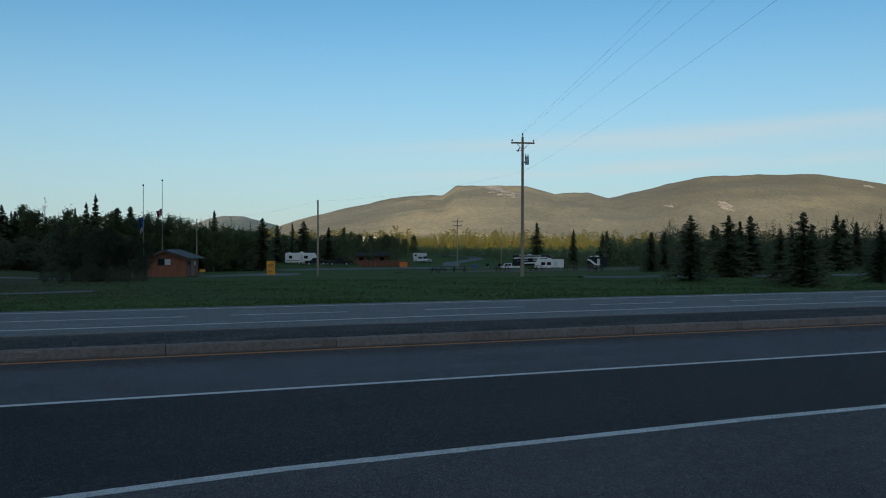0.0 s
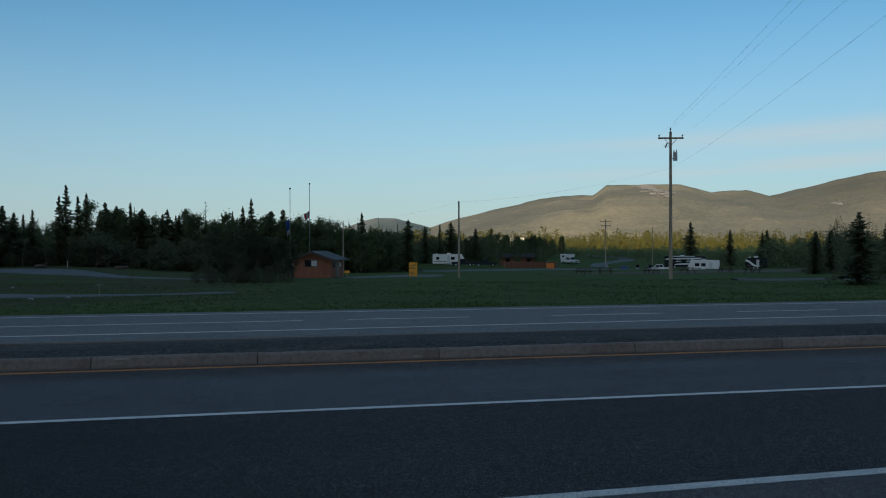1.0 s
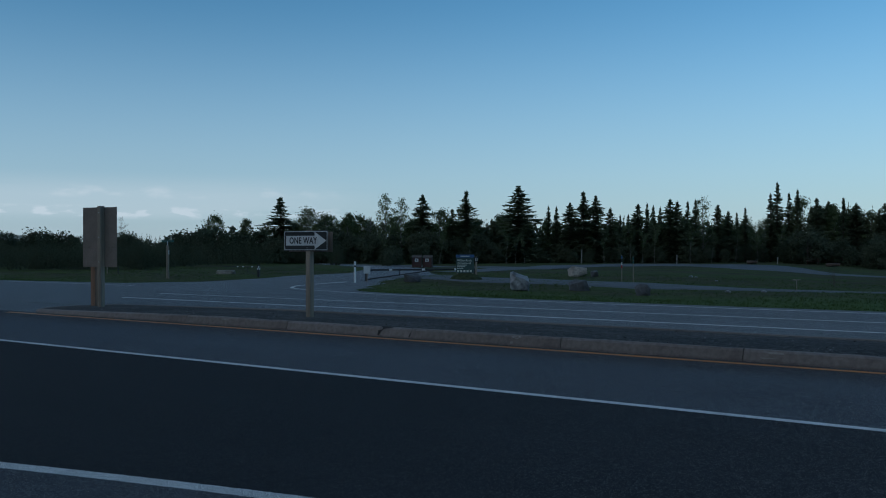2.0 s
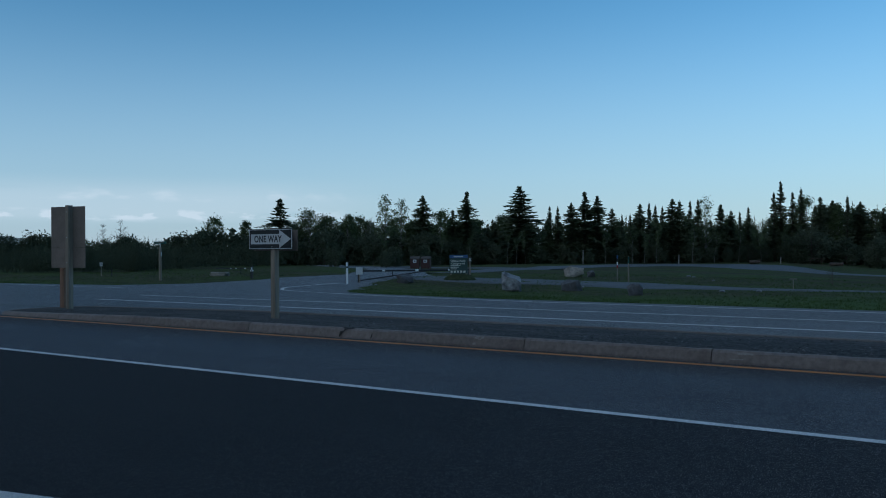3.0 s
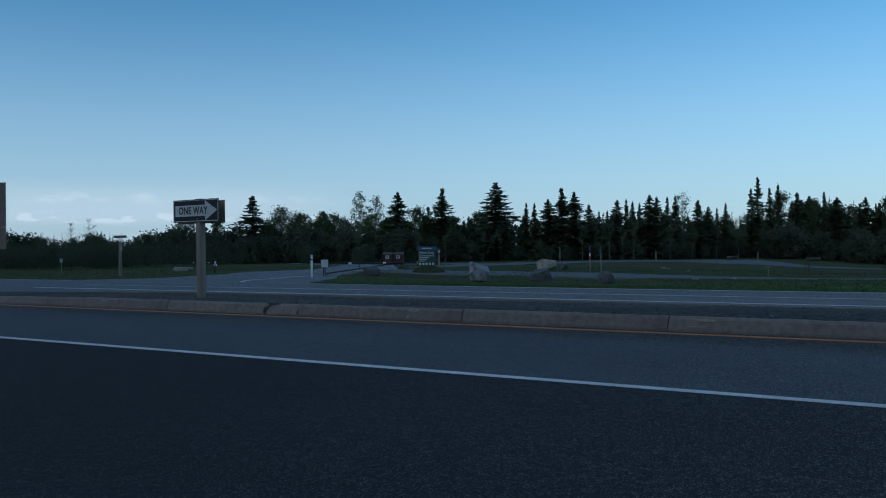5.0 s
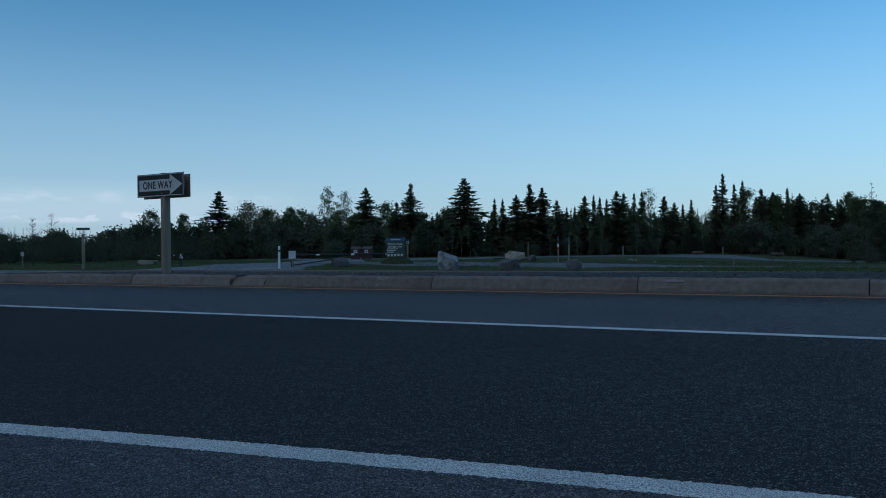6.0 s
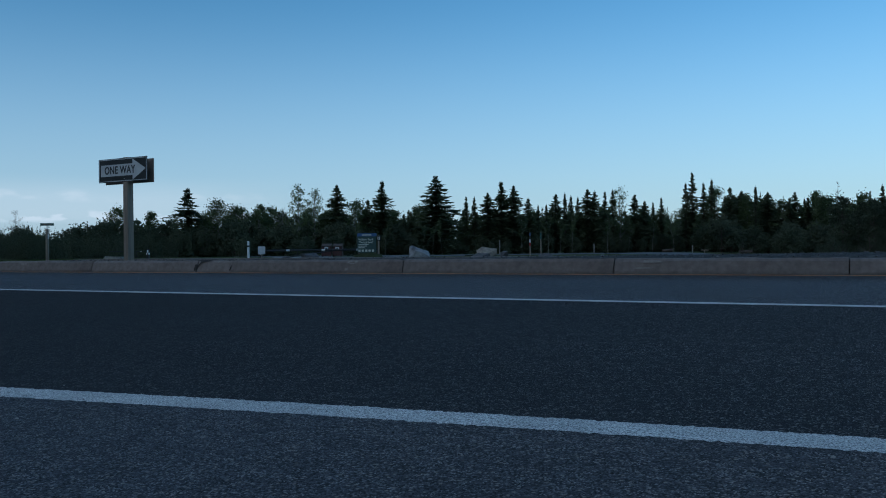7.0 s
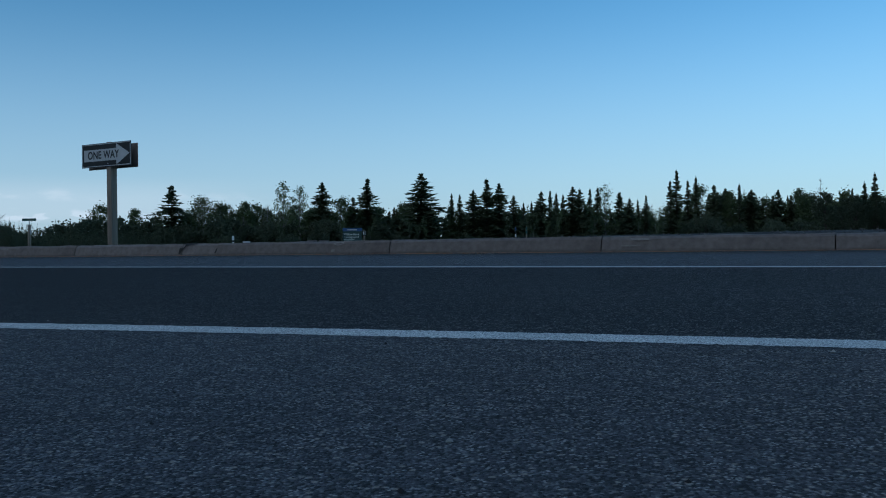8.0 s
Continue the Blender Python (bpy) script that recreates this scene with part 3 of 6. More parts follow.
part("kerb_nose", bm, M_KERB, kerb)


def scuff(x, z0, z1, wide, material, label, seed):
    """A ragged chip or smear on the kerb's sloping face."""
    rng = random.Random(seed)
    bm = B()
    n = 11
    ring = []
    for k in range(n):
        a = math.tau * k / n
        r = rng.uniform(0.6, 1.1)
        px, h = x + math.cos(a) * wide / 2 * r, (z0 + z1) / 2 + math.sin(a) * (z1 - z0) / 2 * r
        h = min(max(h, 0.02), 0.175)
        y = float(np.interp(h, (0.0, 0.03, 0.152, 0.182), (0.0, 0.0, 0.035, 0.07)))
        ring.append(bm.verts.new((px, 7.65 + y - 0.011, road_z(7.65) + h)))
    bm.faces.new(ring)
    bmesh.ops.triangulate(bm, faces=bm.faces[:])
    return part("chip", bm, material, kerb, label)


M_SCUFF = plain("kerb_fresh_concrete", (0.23, 0.205, 0.182), 0.9, 0, 30, 0.25)
M_CRACK = plain("kerb_crack_dark", (0.03, 0.026, 0.023), 0.95, 0, 30, 0.2)
scuff(2.98, 0.02, 0.08, 0.08, M_SCUFF, "pale broken chip in the concrete", 1)
scuff(3.06, 0.12, 0.19, 0.18, M_SCUFF, "pale broken chip in the concrete", 2)
scuff(7.5, 0.13, 0.17, 0.34, M_SCUFF, "pale scrape along the kerb", 3)
scuff(7.42, 0.06, 0.085, 0.3, M_SCUFF, "pale scrape along the kerb", 4)


def crack(corners):
    """A broken-out wedge in the kerb's face, drawn as a dark flat sheet."""
    bm = B()
    ring = []
    for px, h in corners:
        h *= 0.92
        y = float(np.interp(h, (0.0, 0.03, 0.152, 0.182, 0.194), (0.0, 0.0, 0.035, 0.07, 0.12)))
        ring.append(bm.verts.new((px, 7.65 + y - 0.013, road_z(7.65) + h)))
    bm.faces.new(ring)
    bmesh.ops.triangulate(bm, faces=bm.faces[:])
    return part("crack", bm, M_CRACK, kerb, "dark triangular crack")


crack(((-0.05, 0.03), (-0.02, 0.02), (0.03, 0.1), (0.1, 0.17), (0.26, 0.19), (0.3, 0.208), (-0.02, 0.21), (-0.04, 0.12)))
crack(((0.71, 0.03), (0.74, 0.03), (0.77, 0.2), (0.725, 0.205)))
scuff(0.42, 0.15, 0.18, 0.2, M_SCUFF, "pale scrape along the kerb", 7)
scuff(-4.4, 0.12, 0.16, 0.25, M_SCUFF, "pale scrape along the kerb", 8)
scuff(12.5, 0.03, 0.08, 0.3, M_SCUFF, "pale scrape along the kerb", 9)

# gravel tracks of the campground
ribbon("gravel_loop", [(-27, 52), (-29, 62), (-31, 74), (-31, 88), (-27, 100), (-16, 98), (-7, 84), (2, 74.5), (8, 71)], (2.2, 3, 4, 7, 13, 13, 8, 3, 0.4), M_GRAVEL, "pale gravel loop road through the grass", "track", 0.06)
ribbon("gravel_track", [(-60, 78), (-46, 74), (-36, 73), (-25, 70)], (3.0, 3.4), M_GRAVEL, "pale gravel track beside the wood", "track", 0.07)
ribbon("gravel_path", [(-25, 43), (-20, 42), (-9.2, 39.6), (-2.7, 38.5), (2.6, 39.5), (8.5, 41.8)], (5.0, 4.5, 3.2, 3.2, 1.5, 0.3), M_GRAVEL, "narrow gravel path across the verge", "track", 0.05)
def dirt_mat():
    m = Mat("trodden_dirt", (0.085, 0.065, 0.045), 0.95, 0, 0.2)
    m.mix(m.ramp(m.noise(0.25, 5), 0.45, 0.62), (0.085, 0.09, 0.035))
    m.value(m.ramp(m.noise(3, 5), 0.3, 0.7), 0.65, 1.3)
    return m.get()


ribbon("dirt_ground", [(46, 92), (62, 96), (82, 104), (112, 122), (140, 140)], (10, 22, 26, 30, 30), dirt_mat(), "brown trodden dirt with thin grass under the picnic tables", "ground", 0.06)
ribbon("gravel_yard", [(34, 140), (56, 156), (84, 170), (112, 182)], (8, 24, 32, 24), M_GRAVEL, "grey gravel yard of the campground", "track", 0.07)
ribbon("gravel_apron", [(18.5, 80.5), (23, 83), (27, 88), (30, 98)], (3, 5, 6, 4), M_GRAVEL, "dark gravel apron beside the booth", "track", 0.06)
ribbon("gravel_drive", [(45.5, 52.2), (53, 50.5), (62, 48), (90, 46)], 1.3, M_GRAVEL, "gravel drive behind the spruces", "track", 0.1)
ribbon("gravel_rise", [(96, 200), (104, 219), (121, 238), (126, 252), (121, 270)], 4.0, M_GRAVEL, "pale gravel road climbing behind the campground", "track", 0.15)


# ---- mountains ----
def hills(name, spans, r0, r1, az0, az1, material, label, steps=160, rings=26, seed=0.0, scars=()):
    """Hills seen far off: a height field in rings about the place."""
    verts, faces = [], []
    for j in range(rings + 1):
        r = r0 + (r1 - r0) * j / rings
        for i in range(steps + 1):
            az = az0 + (az1 - az0) * i / steps
            x, y = r * math.sin(radians(az)), r * math.cos(radians(az))
            h = 0.0
            for a, dist, top, wl_, wr_, flat in spans:
                d = max(abs(az - a) - flat, 0) / (wl_ if az < a else wr_)
                across = max(1 - d * d * 0.35 - d * 0.65, 0) if d < 1 else 0
                along = max(1 - abs(r - dist) / (dist * 0.32), 0) ** 0.8
                h = max(h, top * across * along)
            k = h / 240
            g = noise.noise((x * 0.0022, y * 0.0022, seed)) * 26 + noise.noise((x * 0.008, y * 0.008, seed + 5)) * 9 + noise.noise((x * 0.03, y * 0.03, seed)) * 2.5
            verts.append((x, y, -6 + h + g * min(k * 1.6, 0.75)))
    n = steps + 1
    for j in range(rings):
        for i in range(steps):
            faces.append((j * n + i, j * n + i + 1, (j + 1) * n + i + 1, (j + 1) * n + i))
    ob = new(name, from_arrays(name, verts, faces, material))
    ob.data.polygons.foreach_set("use_smooth", [True] * len(ob.data.polygons))
    # bare rock scars: ragged sheets of the slope itself, set just proud of it
    sv, sf = [], []
    for a, low, high, wide in scars:
        for j in range(rings):
            for i in range(steps):
                az = az0 + (az1 - az0) * (i + 0.5) / steps
                if abs(az - a) > wide + 1.2:
                    continue
                c = [Vector(verts[k]) for k in (j * (steps + 1) + i, j * (steps + 1) + i + 1, (j + 1) * (steps + 1) + i, (j + 1) * (steps + 1) + i + 1)]
                if c[2].z < c[0].z:
                    continue
                for u in range(5):
                    for w in range(5):
                        q = [c[0].lerp(c[1], (u + du) / 5).lerp(c[2].lerp(c[3], (u + du) / 5), (w + dw) / 5) for du, dw in ((0, 0), (1, 0), (1, 1), (0, 1))]
                        z = q[0].z
                        lean = (z - low) / (high - low)
                        d = math.degrees(math.atan2(q[0].x, q[0].y)) - a + 1.7 * wide * (lean - 0.5)
                        if (d / wide) ** 2 + (2 * lean - 1) ** 2 < 0.55 + 0.9 * noise.noise((d * 3.0, z * 0.09, a)) + 0.9 * noise.noise((d * 11, z * 0.3, a)):
                            b = len(sv)
                            sv += [(p.x * 0.9993, p.y * 0.9993, p.z + 0.7) for p in q]
                            sf.append((b, b + 1, b + 2, b + 3))
    if sf:
        cliff = new("rock_scar", from_arrays("rock_scar", sv, sf, M_CLIFF))
        cliff.parent = ob
        tagged(cliff, "pale pinkish bare rock scar")
    return tagged(ob, label, "mountain", kind="structure")


hills("backdrop_mountains", [(34.8, 3350, 190, 4, 6, 1.0), (26.2, 3300, 204, 12.7, 11, 5.8), (25.6, 3320, 250, 3.8, 8.2, 2.3), (42.4, 3500, 284, 15.5, 15, 3.6), (57, 3600, 272, 10, 20, 3)], 1500, 4200, -4, 75, M_MOUNTAIN, "forested brown mountain slopes in evening sun", 420, 60, scars=((26.3, 150, 240, 1.0), (40.7, 100, 142, 0.5), (37.2, 122, 136, 0.4), (18.4, 176, 190, 0.8), (48.6, 196, 212, 0.3)))
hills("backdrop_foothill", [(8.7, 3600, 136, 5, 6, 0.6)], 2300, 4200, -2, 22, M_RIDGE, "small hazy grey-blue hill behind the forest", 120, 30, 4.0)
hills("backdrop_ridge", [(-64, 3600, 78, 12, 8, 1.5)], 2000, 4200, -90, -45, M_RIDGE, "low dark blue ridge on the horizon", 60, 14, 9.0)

# unseen valley side behind the road, sized so its shadow covers the foreground
rv, rf = [], []
ax = Vector((math.sin(SUN_AZ), math.cos(SUN_AZ), 0))
side = Vector((-ax.y, ax.x, 0))
for j, (d, h) in enumerate(((330, -3), (450, 60), (600, 145), (800, 252), (1000, 298), (1400, 200), (1900, -3))):
    for i in range(81):
        s = (i - 40) * 75
        p = ax * d + side * s
        k = 0 if h < 0 else 1
        crest = 0.05 * noise.noise((s * 0.002, d * 0.004, 2.0)) * h
        rv.append((p.x, p.y, h + k * crest))
for j in range(6):
    for i in range(80):
        rf.append((j * 81 + i, j * 81 + i + 1, (j + 1) * 81 + i + 1, (j + 1) * 81 + i))
tagged(new("backdrop_valley_side", from_arrays("backdrop_valley_side", rv, rf, M_FOREST)), "unseen hillside behind the highway, sized to shade the foreground", "mountain", kind="structure")


# ---- trees ----
def conifer_mesh(seed, h, r, bare=0.06, gaps=0.15):
    rng = random.Random(seed)
    verts, faces = [], []
    levels = int(h * 6.2)
    for i in range(levels):
        t = bare + (1 - bare) * (i + rng.random() * 0.7) / levels
        if t > 0.985:
            continue
        z = h * t
        reach = r * (1 - t) ** 0.82 * rng.uniform(0.55, 1.25) + 0.07
        for k in range(rng.randint(7, 10)):
            if rng.random() < gaps:
                continue
            a = rng.uniform(0, math.tau)
            length = reach * rng.uniform(0.45, 1.1)
            dx, dy = math.cos(a), math.sin(a)
            drop = rng.uniform(0.0, 0.55) * length * (1.2 - t)
            n = max(2, int(length / 0.32))
            for q in range(n):
                s = (q + 0.35) / n
                cx, cy = dx * length * s, dy * length * s
                cz = z - drop * s * s + 0.12 * length * s
                w = (0.14 + 0.24 * (1 - s)) * min(1.0, 0.3 + length * 0.5) * rng.uniform(0.7, 1.3)
                e = length / n * 1.3
                up = rng.uniform(-0.15, 0.12)
                b = len(verts)
                verts += [(cx - dx * e * 0.5, cy - dy * e * 0.5, cz), (cx - dy * w, cy + dx * w, cz - 0.2 * rng.uniform(0.2, 1.3)), (cx + dx * e * 0.8, cy + dy * e * 0.8, cz + up), (cx + dy * w, cy - dx * w, cz - 0.2 * rng.uniform(0.2, 1.3))]
                faces += [(b, b + 1, b + 2), (b, b + 2, b + 3)]
    for k in range(14):
        a, z = rng.uniform(0, math.tau), h * rng.uniform(0.93, 1.0)
        b = len(verts)
        w = 0.05 + (h - z) * 0.25
        verts += [(0, 0, z + 0.1), (math.cos(a) * w, math.sin(a) * w, z), (math.cos(a + 1) * w, math.sin(a + 1) * w, z - 0.12)]
        faces.append((b, b + 1, b + 2))
    crown = from_arrays("crown", verts, faces, M_NEEDLE)
    bm = B()
    rod(bm, (0, 0, -0.2), (0, 0, h * 0.97), 0.035 * h ** 0.6 * 1.3, 0.015, 7)
    return crown, mesh_from("trunk", bm, M_BARK)


def broadleaf_mesh(seed, h, r, clumps, leaves, size=0.17, base=0.25, bark_mat=None, leaf=None):
    rng = random.Random(seed)
    bm = B()
    lean = (rng.uniform(-0.04, 0.04) * h, rng.uniform(-0.04, 0.04) * h)
    rod(bm, (0, 0, -0.2), (lean[0], lean[1], h * 0.9), 0.018 * h, 0.012, 7)
    verts, faces = [], []
    for c in range(clumps):
        t = base + (1 - base) * (c + rng.random()) / clumps
        a = rng.uniform(0, math.tau)
        d = r * math.sin(math.pi * min(0.12 + 0.85 * (t - base) / (1 - base), 1)) ** 0.7 * rng.uniform(0.35, 1.0)
        cx, cy, cz = lean[0] * t + d * math.cos(a), lean[1] * t + d * math.sin(a), h * t
        rod(bm, (lean[0] * t * 0.8, lean[1] * t * 0.8, h * max(t - 0.14, 0.08)), (cx, cy, cz), 0.006 * h * (1.15 - t) + 0.006, 0.005, 5)
        cr = r * rng.uniform(0.22, 0.42)
        for k in range(leaves):
            v = Vector((rng.gauss(0, 0.5), rng.gauss(0, 0.5), rng.gauss(0, 0.42))) * cr
            p = Vector((cx, cy, cz)) + v
            u = Vector((rng.gauss(0, 1), rng.gauss(0, 1), rng.gauss(0, 1))).normalized()
            w = u.orthogonal().normalized()
            s = size * rng.uniform(0.6, 1.4)
            b = len(verts)
            verts += [tuple(p - u * s), tuple(p + w * s * 0.6), tuple(p + u * s), tuple(p - w * s * 0.6)]
            faces.append((b, b + 1, b + 2, b + 3))
    return from_arrays("crown", verts, faces, leaf or M_LEAF), mesh_from("trunk", bm, bark_mat or M_ASPEN)


def stem_tree_mesh(seed, h, r):
    """An aspen whose crooked pale stem stays bare to half its height."""
    rng = random.Random(seed)
    bm = B()
    verts, faces = [], []

    def limb(p, d, length, r0, depth):
        n = 5
        for k in range(n):
            d = (d + Vector((rng.uniform(-0.16, 0.16), rng.uniform(-0.16, 0.16), 0.06))).normalized()
            q = p + d * length / n
            rod(bm, p, q, r0 * (1 - 0.16 * k), r0 * (1 - 0.16 * (k + 1)), 6)
            if depth < 2 and (k >= 2 or (depth == 1 and k >= 1)):
                a = rng.uniform(0, math.tau)
                limb(q, (d * 0.8 + Vector((math.cos(a), math.sin(a), 0.3)) * 0.8).normalized(), length * rng.uniform(0.3, 0.5), r0 * 0.45, depth + 1)
            if q.z > h * 0.42:
                for m in range(16 if depth else 26):
                    c = q + Vector((rng.gauss(0, 0.3), rng.gauss(0, 0.3), rng.gauss(0, 0.26))) * r
                    u = Vector((rng.gauss(0, 1), rng.gauss(0, 1), rng.gauss(0, 1))).normalized()
                    w = u.orthogonal().normalized()
                    s = 0.11 * rng.uniform(0.6, 1.4)
                    b = len(verts)
                    verts.extend((tuple(c - u * s), tuple(c + w * s * 0.6), tuple(c + u * s), tuple(c - w * s * 0.6)))
                    faces.append((b, b + 1, b + 2, b + 3))
            p = q

    limb(Vector((0, 0, -0.2)), Vector((rng.uniform(-0.1, 0.1), rng.uniform(-0.1, 0.1), 1)), h, 0.011 * h, 0)
    return from_arrays("crown", verts, faces, M_LEAF), mesh_from("trunk", bm, M_ASPEN)


def dead_tree_mesh(seed, h, spread):
    rng = random.Random(seed)
    bm = B()
    rod(bm, (0, 0, -0.2), (0.1, 0, h), 0.014 * h, 0.01, 6)
    for k in range(46):
        t = rng.uniform(0.25, 0.98)
        a = rng.uniform(0, math.tau)
        d = h * spread * (1.15 - t) * rng.uniform(0.6, 1.5)
        p = Vector((0.1 * t, 0, h * t))
        q = p + Vector((math.cos(a) * d, math.sin(a) * d, d * rng.uniform(0.2, 1.1)))
        rod(bm, p, q, 0.022, 0.008, 4)
        for m in range(3):
            o = p.lerp(q, rng.uniform(0.4, 1))
            rod(bm, o, o + Vector((rng.uniform(-1, 1), rng.uniform(-1, 1), rng.uniform(0.1, 1))) * d * 0.45, 0.011, 0.005, 3)
    return mesh_from("dead_tree", bm, M_DEAD)


H0 = 10.0
KINDS = {
    "c": [conifer_mesh(s, H0, 2.5 + 0.3 * (s % 3), 0.05, 0.12) for s in range(4)],
    "s": [conifer_mesh(20 + s, H0, 1.25 + 0.2 * (s % 3), 0.05, 0.2) for s in range(4)],
    "f": [conifer_mesh(40 + s, H0, 3.6, 0.03, 0.22) for s in range(2)],
    "d": [broadleaf_mesh(60 + s, H0, 2.1 + 0.25 * s, 60, 70, 0.14, 0.1) for s in range(4)],
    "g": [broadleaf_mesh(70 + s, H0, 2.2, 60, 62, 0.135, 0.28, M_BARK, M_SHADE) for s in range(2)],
    "p": [stem_tree_mesh(90 + s, H0, 1.6) for s in range(4)],
    "t": [broadleaf_mesh(80 + s, H0, 1.7, 48, 28, 0.12, 0.2) for s in range(2)],
}
LABELS = {
    "p": ("aspen_tree", "crooked aspen with a bare pale stem at the forest edge", "deciduous tree"),
    "g": ("grove_tree", "small dark leafy tree with a bare lower trunk", "deciduous tree"),
    "c": ("spruce_tree", "dark green spruce at the forest edge", "conifer"),
    "s": ("spruce_tree", "slender dark spruce spire in the forest", "conifer"),
    "f": ("spruce_tree", "broad full-skirted dark green spruce", "conifer"),
    "d": ("aspen_tree", "leafy green aspen with pale trunk", "deciduous tree"),
    "t": ("aspen_tree", "thin sparse-leaved aspen with pale trunk", "deciduous tree"),
}


def tree(kind, x, y, h, seed, group="trees of the forest edge", wide=1.0):
    rng = random.Random(seed * 7 + 3)
    crown, trunk = KINDS[kind][rng.randrange(len(KINDS[kind]))]
    name, label, category = LABELS[kind]
    ob = thing(name, x, y, land(x, y) - 0.05, rng.uniform(0, 360), label, category, group)
    s = h / H0
    ob.scale = (s * wide, s * wide, s)
    for n, me in (("trunk", trunk), ("crown", crown)):
        p = new(n, me)
        p.parent = ob
    return ob


EDGE = [(-260, 20), (-110, 68), (-75, 84), (-58, 94), (-48, 105), (-39, 110), (-17, 131), (9, 131), (28, 128), (40, 160), (48, 222), (75, 240), (110, 262)]
ASPENS = [(-84.3, 79.8, 6.7), (-80.1, 81.7, 6.2), (-71.7, 86.0, 7.6), (-69.6, 87.2, 6.8), (-67.1, 88.7, 6.9), (-56.3, 95.8, 7.3)]
THIN = [(-62.4, 91.4, 9.6), (-60.5, 92.5, 9.0), (-26.6, 121.9, 9.5)]
FULL = [(-75.3, 83.9, 9.5), (-48.3, 104.7, 11.4)]
SPRUCE = [(-57.9, 94.1, 9.8), (-55.0, 97.3, 7.8), (-53.6, 98.8, 10.5), (-51.5, 101.1, 5.9), (-50.8, 102.0, 6.2), (-41.9, 108.4, 8.9), (-40.2, 109.3, 10.5), (-38.7, 110.3, 9.9), (-37.1, 111.8, 8.1), (-34.0, 114.7, 8.7), (-30.4, 118.2, 9.5), (-29.6, 119.0, 9.2)]
SPRUCE_EAST = [(-24.9, 123.4, 8.7), (-23.7, 124.6, 7.8), (-13.2, 131.0, 8.5), (-12.0, 131.0, 8.6), (-10.9, 131.0, 9.2), (-7.2, 131.0, 9.1), (12.2, 130.6, 10.0), (14.0, 130.3, 10.2), (34.0, 130.7, 8.7), (55.1, 224.0, 10.5), (63.7, 229.8, 11.7), (72.4, 235.5, 9.9), (82.5, 255.0, 9.8)]
SPIRES = [(-44.6, 106.9, 8.4), (-43.6, 107.5, 8.3), (-36.0, 112.8, 7.1), (-35.1, 113.7, 7.2), (-33.0, 115.7, 8.9), (-32.3, 116.4, 8.5), (-31.5, 117.1, 8.3), (-28.4, 120.2, 9.2), (-27.5, 121.0, 9.4), (-22.7, 125.6, 7.6), (-21.7, 126.5, 8.3)]
SPIRES_EAST = [(-17.9, 130.2, 12.2), (-18.7, 129.4, 10.5), (-16.4, 131.0, 10.6), (-15.2, 131.0, 11.1), (-5.7, 131.0, 7.9), (4.8, 131.0, 8.5), (7.8, 131.0, 10.6), (9.1, 131.0, 11.9), (19.1, 129.6, 8.0), (26.2, 128.6, 9.7), (59.9, 227.0, 11.2)]
count = 0
for kind, rows in (("d", ASPENS), ("t", THIN), ("f", FULL), ("c", SPRUCE), ("c", SPRUCE_EAST), ("s", SPIRES), ("s", SPIRES_EAST)):
    for x, y, h in rows:
        tree(kind, x, y, h, count, wide={"f": 1.6, "c": 1.3, "s": 1.15, "d": 1.15}.get(kind, 1.0))
        count += 1
for x, y, h, s in ((2.1, 131, 11.0, 1), (-96, 72.8, 6.5, 2), (-99, 72, 6.0, 3), (-64.5, 90.5, 6.5, 5)):
    ob = single("dead_tree", B(), None, "bare grey dead tree standing in the forest", "dead tree")
    ob.data = dead_tree_mesh(s, h, 0.1 if y > 120 else 0.26)
    ob.location = (x, y, land(x, y))

# crooked aspens that stand out before the dark wood
STEMS = [(-59.5, 87.4, 5.6), (-53.5, 91.7, 5.8), (-50.7, 94.9, 5.4), (-47.1, 98.9, 5.9), (-46.2, 99.8, 5.6), (-45.3, 100.8, 5.2), (-35.9, 106.5, 5.8), (-33.1, 109.3, 6.2), (-31.8, 110.6, 5.5), (-30.5, 111.8, 7.4), (-26.6, 115.6, 7.6), (-24.3, 117.9, 6.2), (-21.6, 120.6, 6.6), (-19.1, 123.0, 6.8), (-15.7, 124.6, 6.2), (-14.6, 124.2, 6.4)]
for x, y, h in STEMS:
    tree("p", x, y, 0.6 * h, count, wide=0.75)
    count += 1

# lower trees that fill the edge between and behind them
rng = random.Random(5)
for a, b in zip(EDGE, EDGE[1:]):
    n = max(1, int(math.dist(a, b) / (1.5 if b[0] > -115 else 4)))
    for i in range(n):
        s = (i + rng.random()) / n
        x, y = a[0] + (b[0] - a[0]) * s, a[1] + (b[1] - a[1]) * s
        off = rng.uniform(0.5, 5)
        px, py = x - 0.45 * off, y + 0.9 * off
        west = px < -62
        kind = rng.choice("dddtt" if west else ("ddcdds" if px < 5 else "dddds"))
        tree(kind, px, py, (rng.uniform(2.8, 4.0) if px < -84 else rng.uniform(4.2, 6.0)) if west else (rng.uniform(5.0, 6.8) if px < -15 else (rng.uniform(7.2, 9.6) * (1 if px < 21 else 0.76) if py < 150 else rng.uniform(5, 7.5))), count)
        count += 1


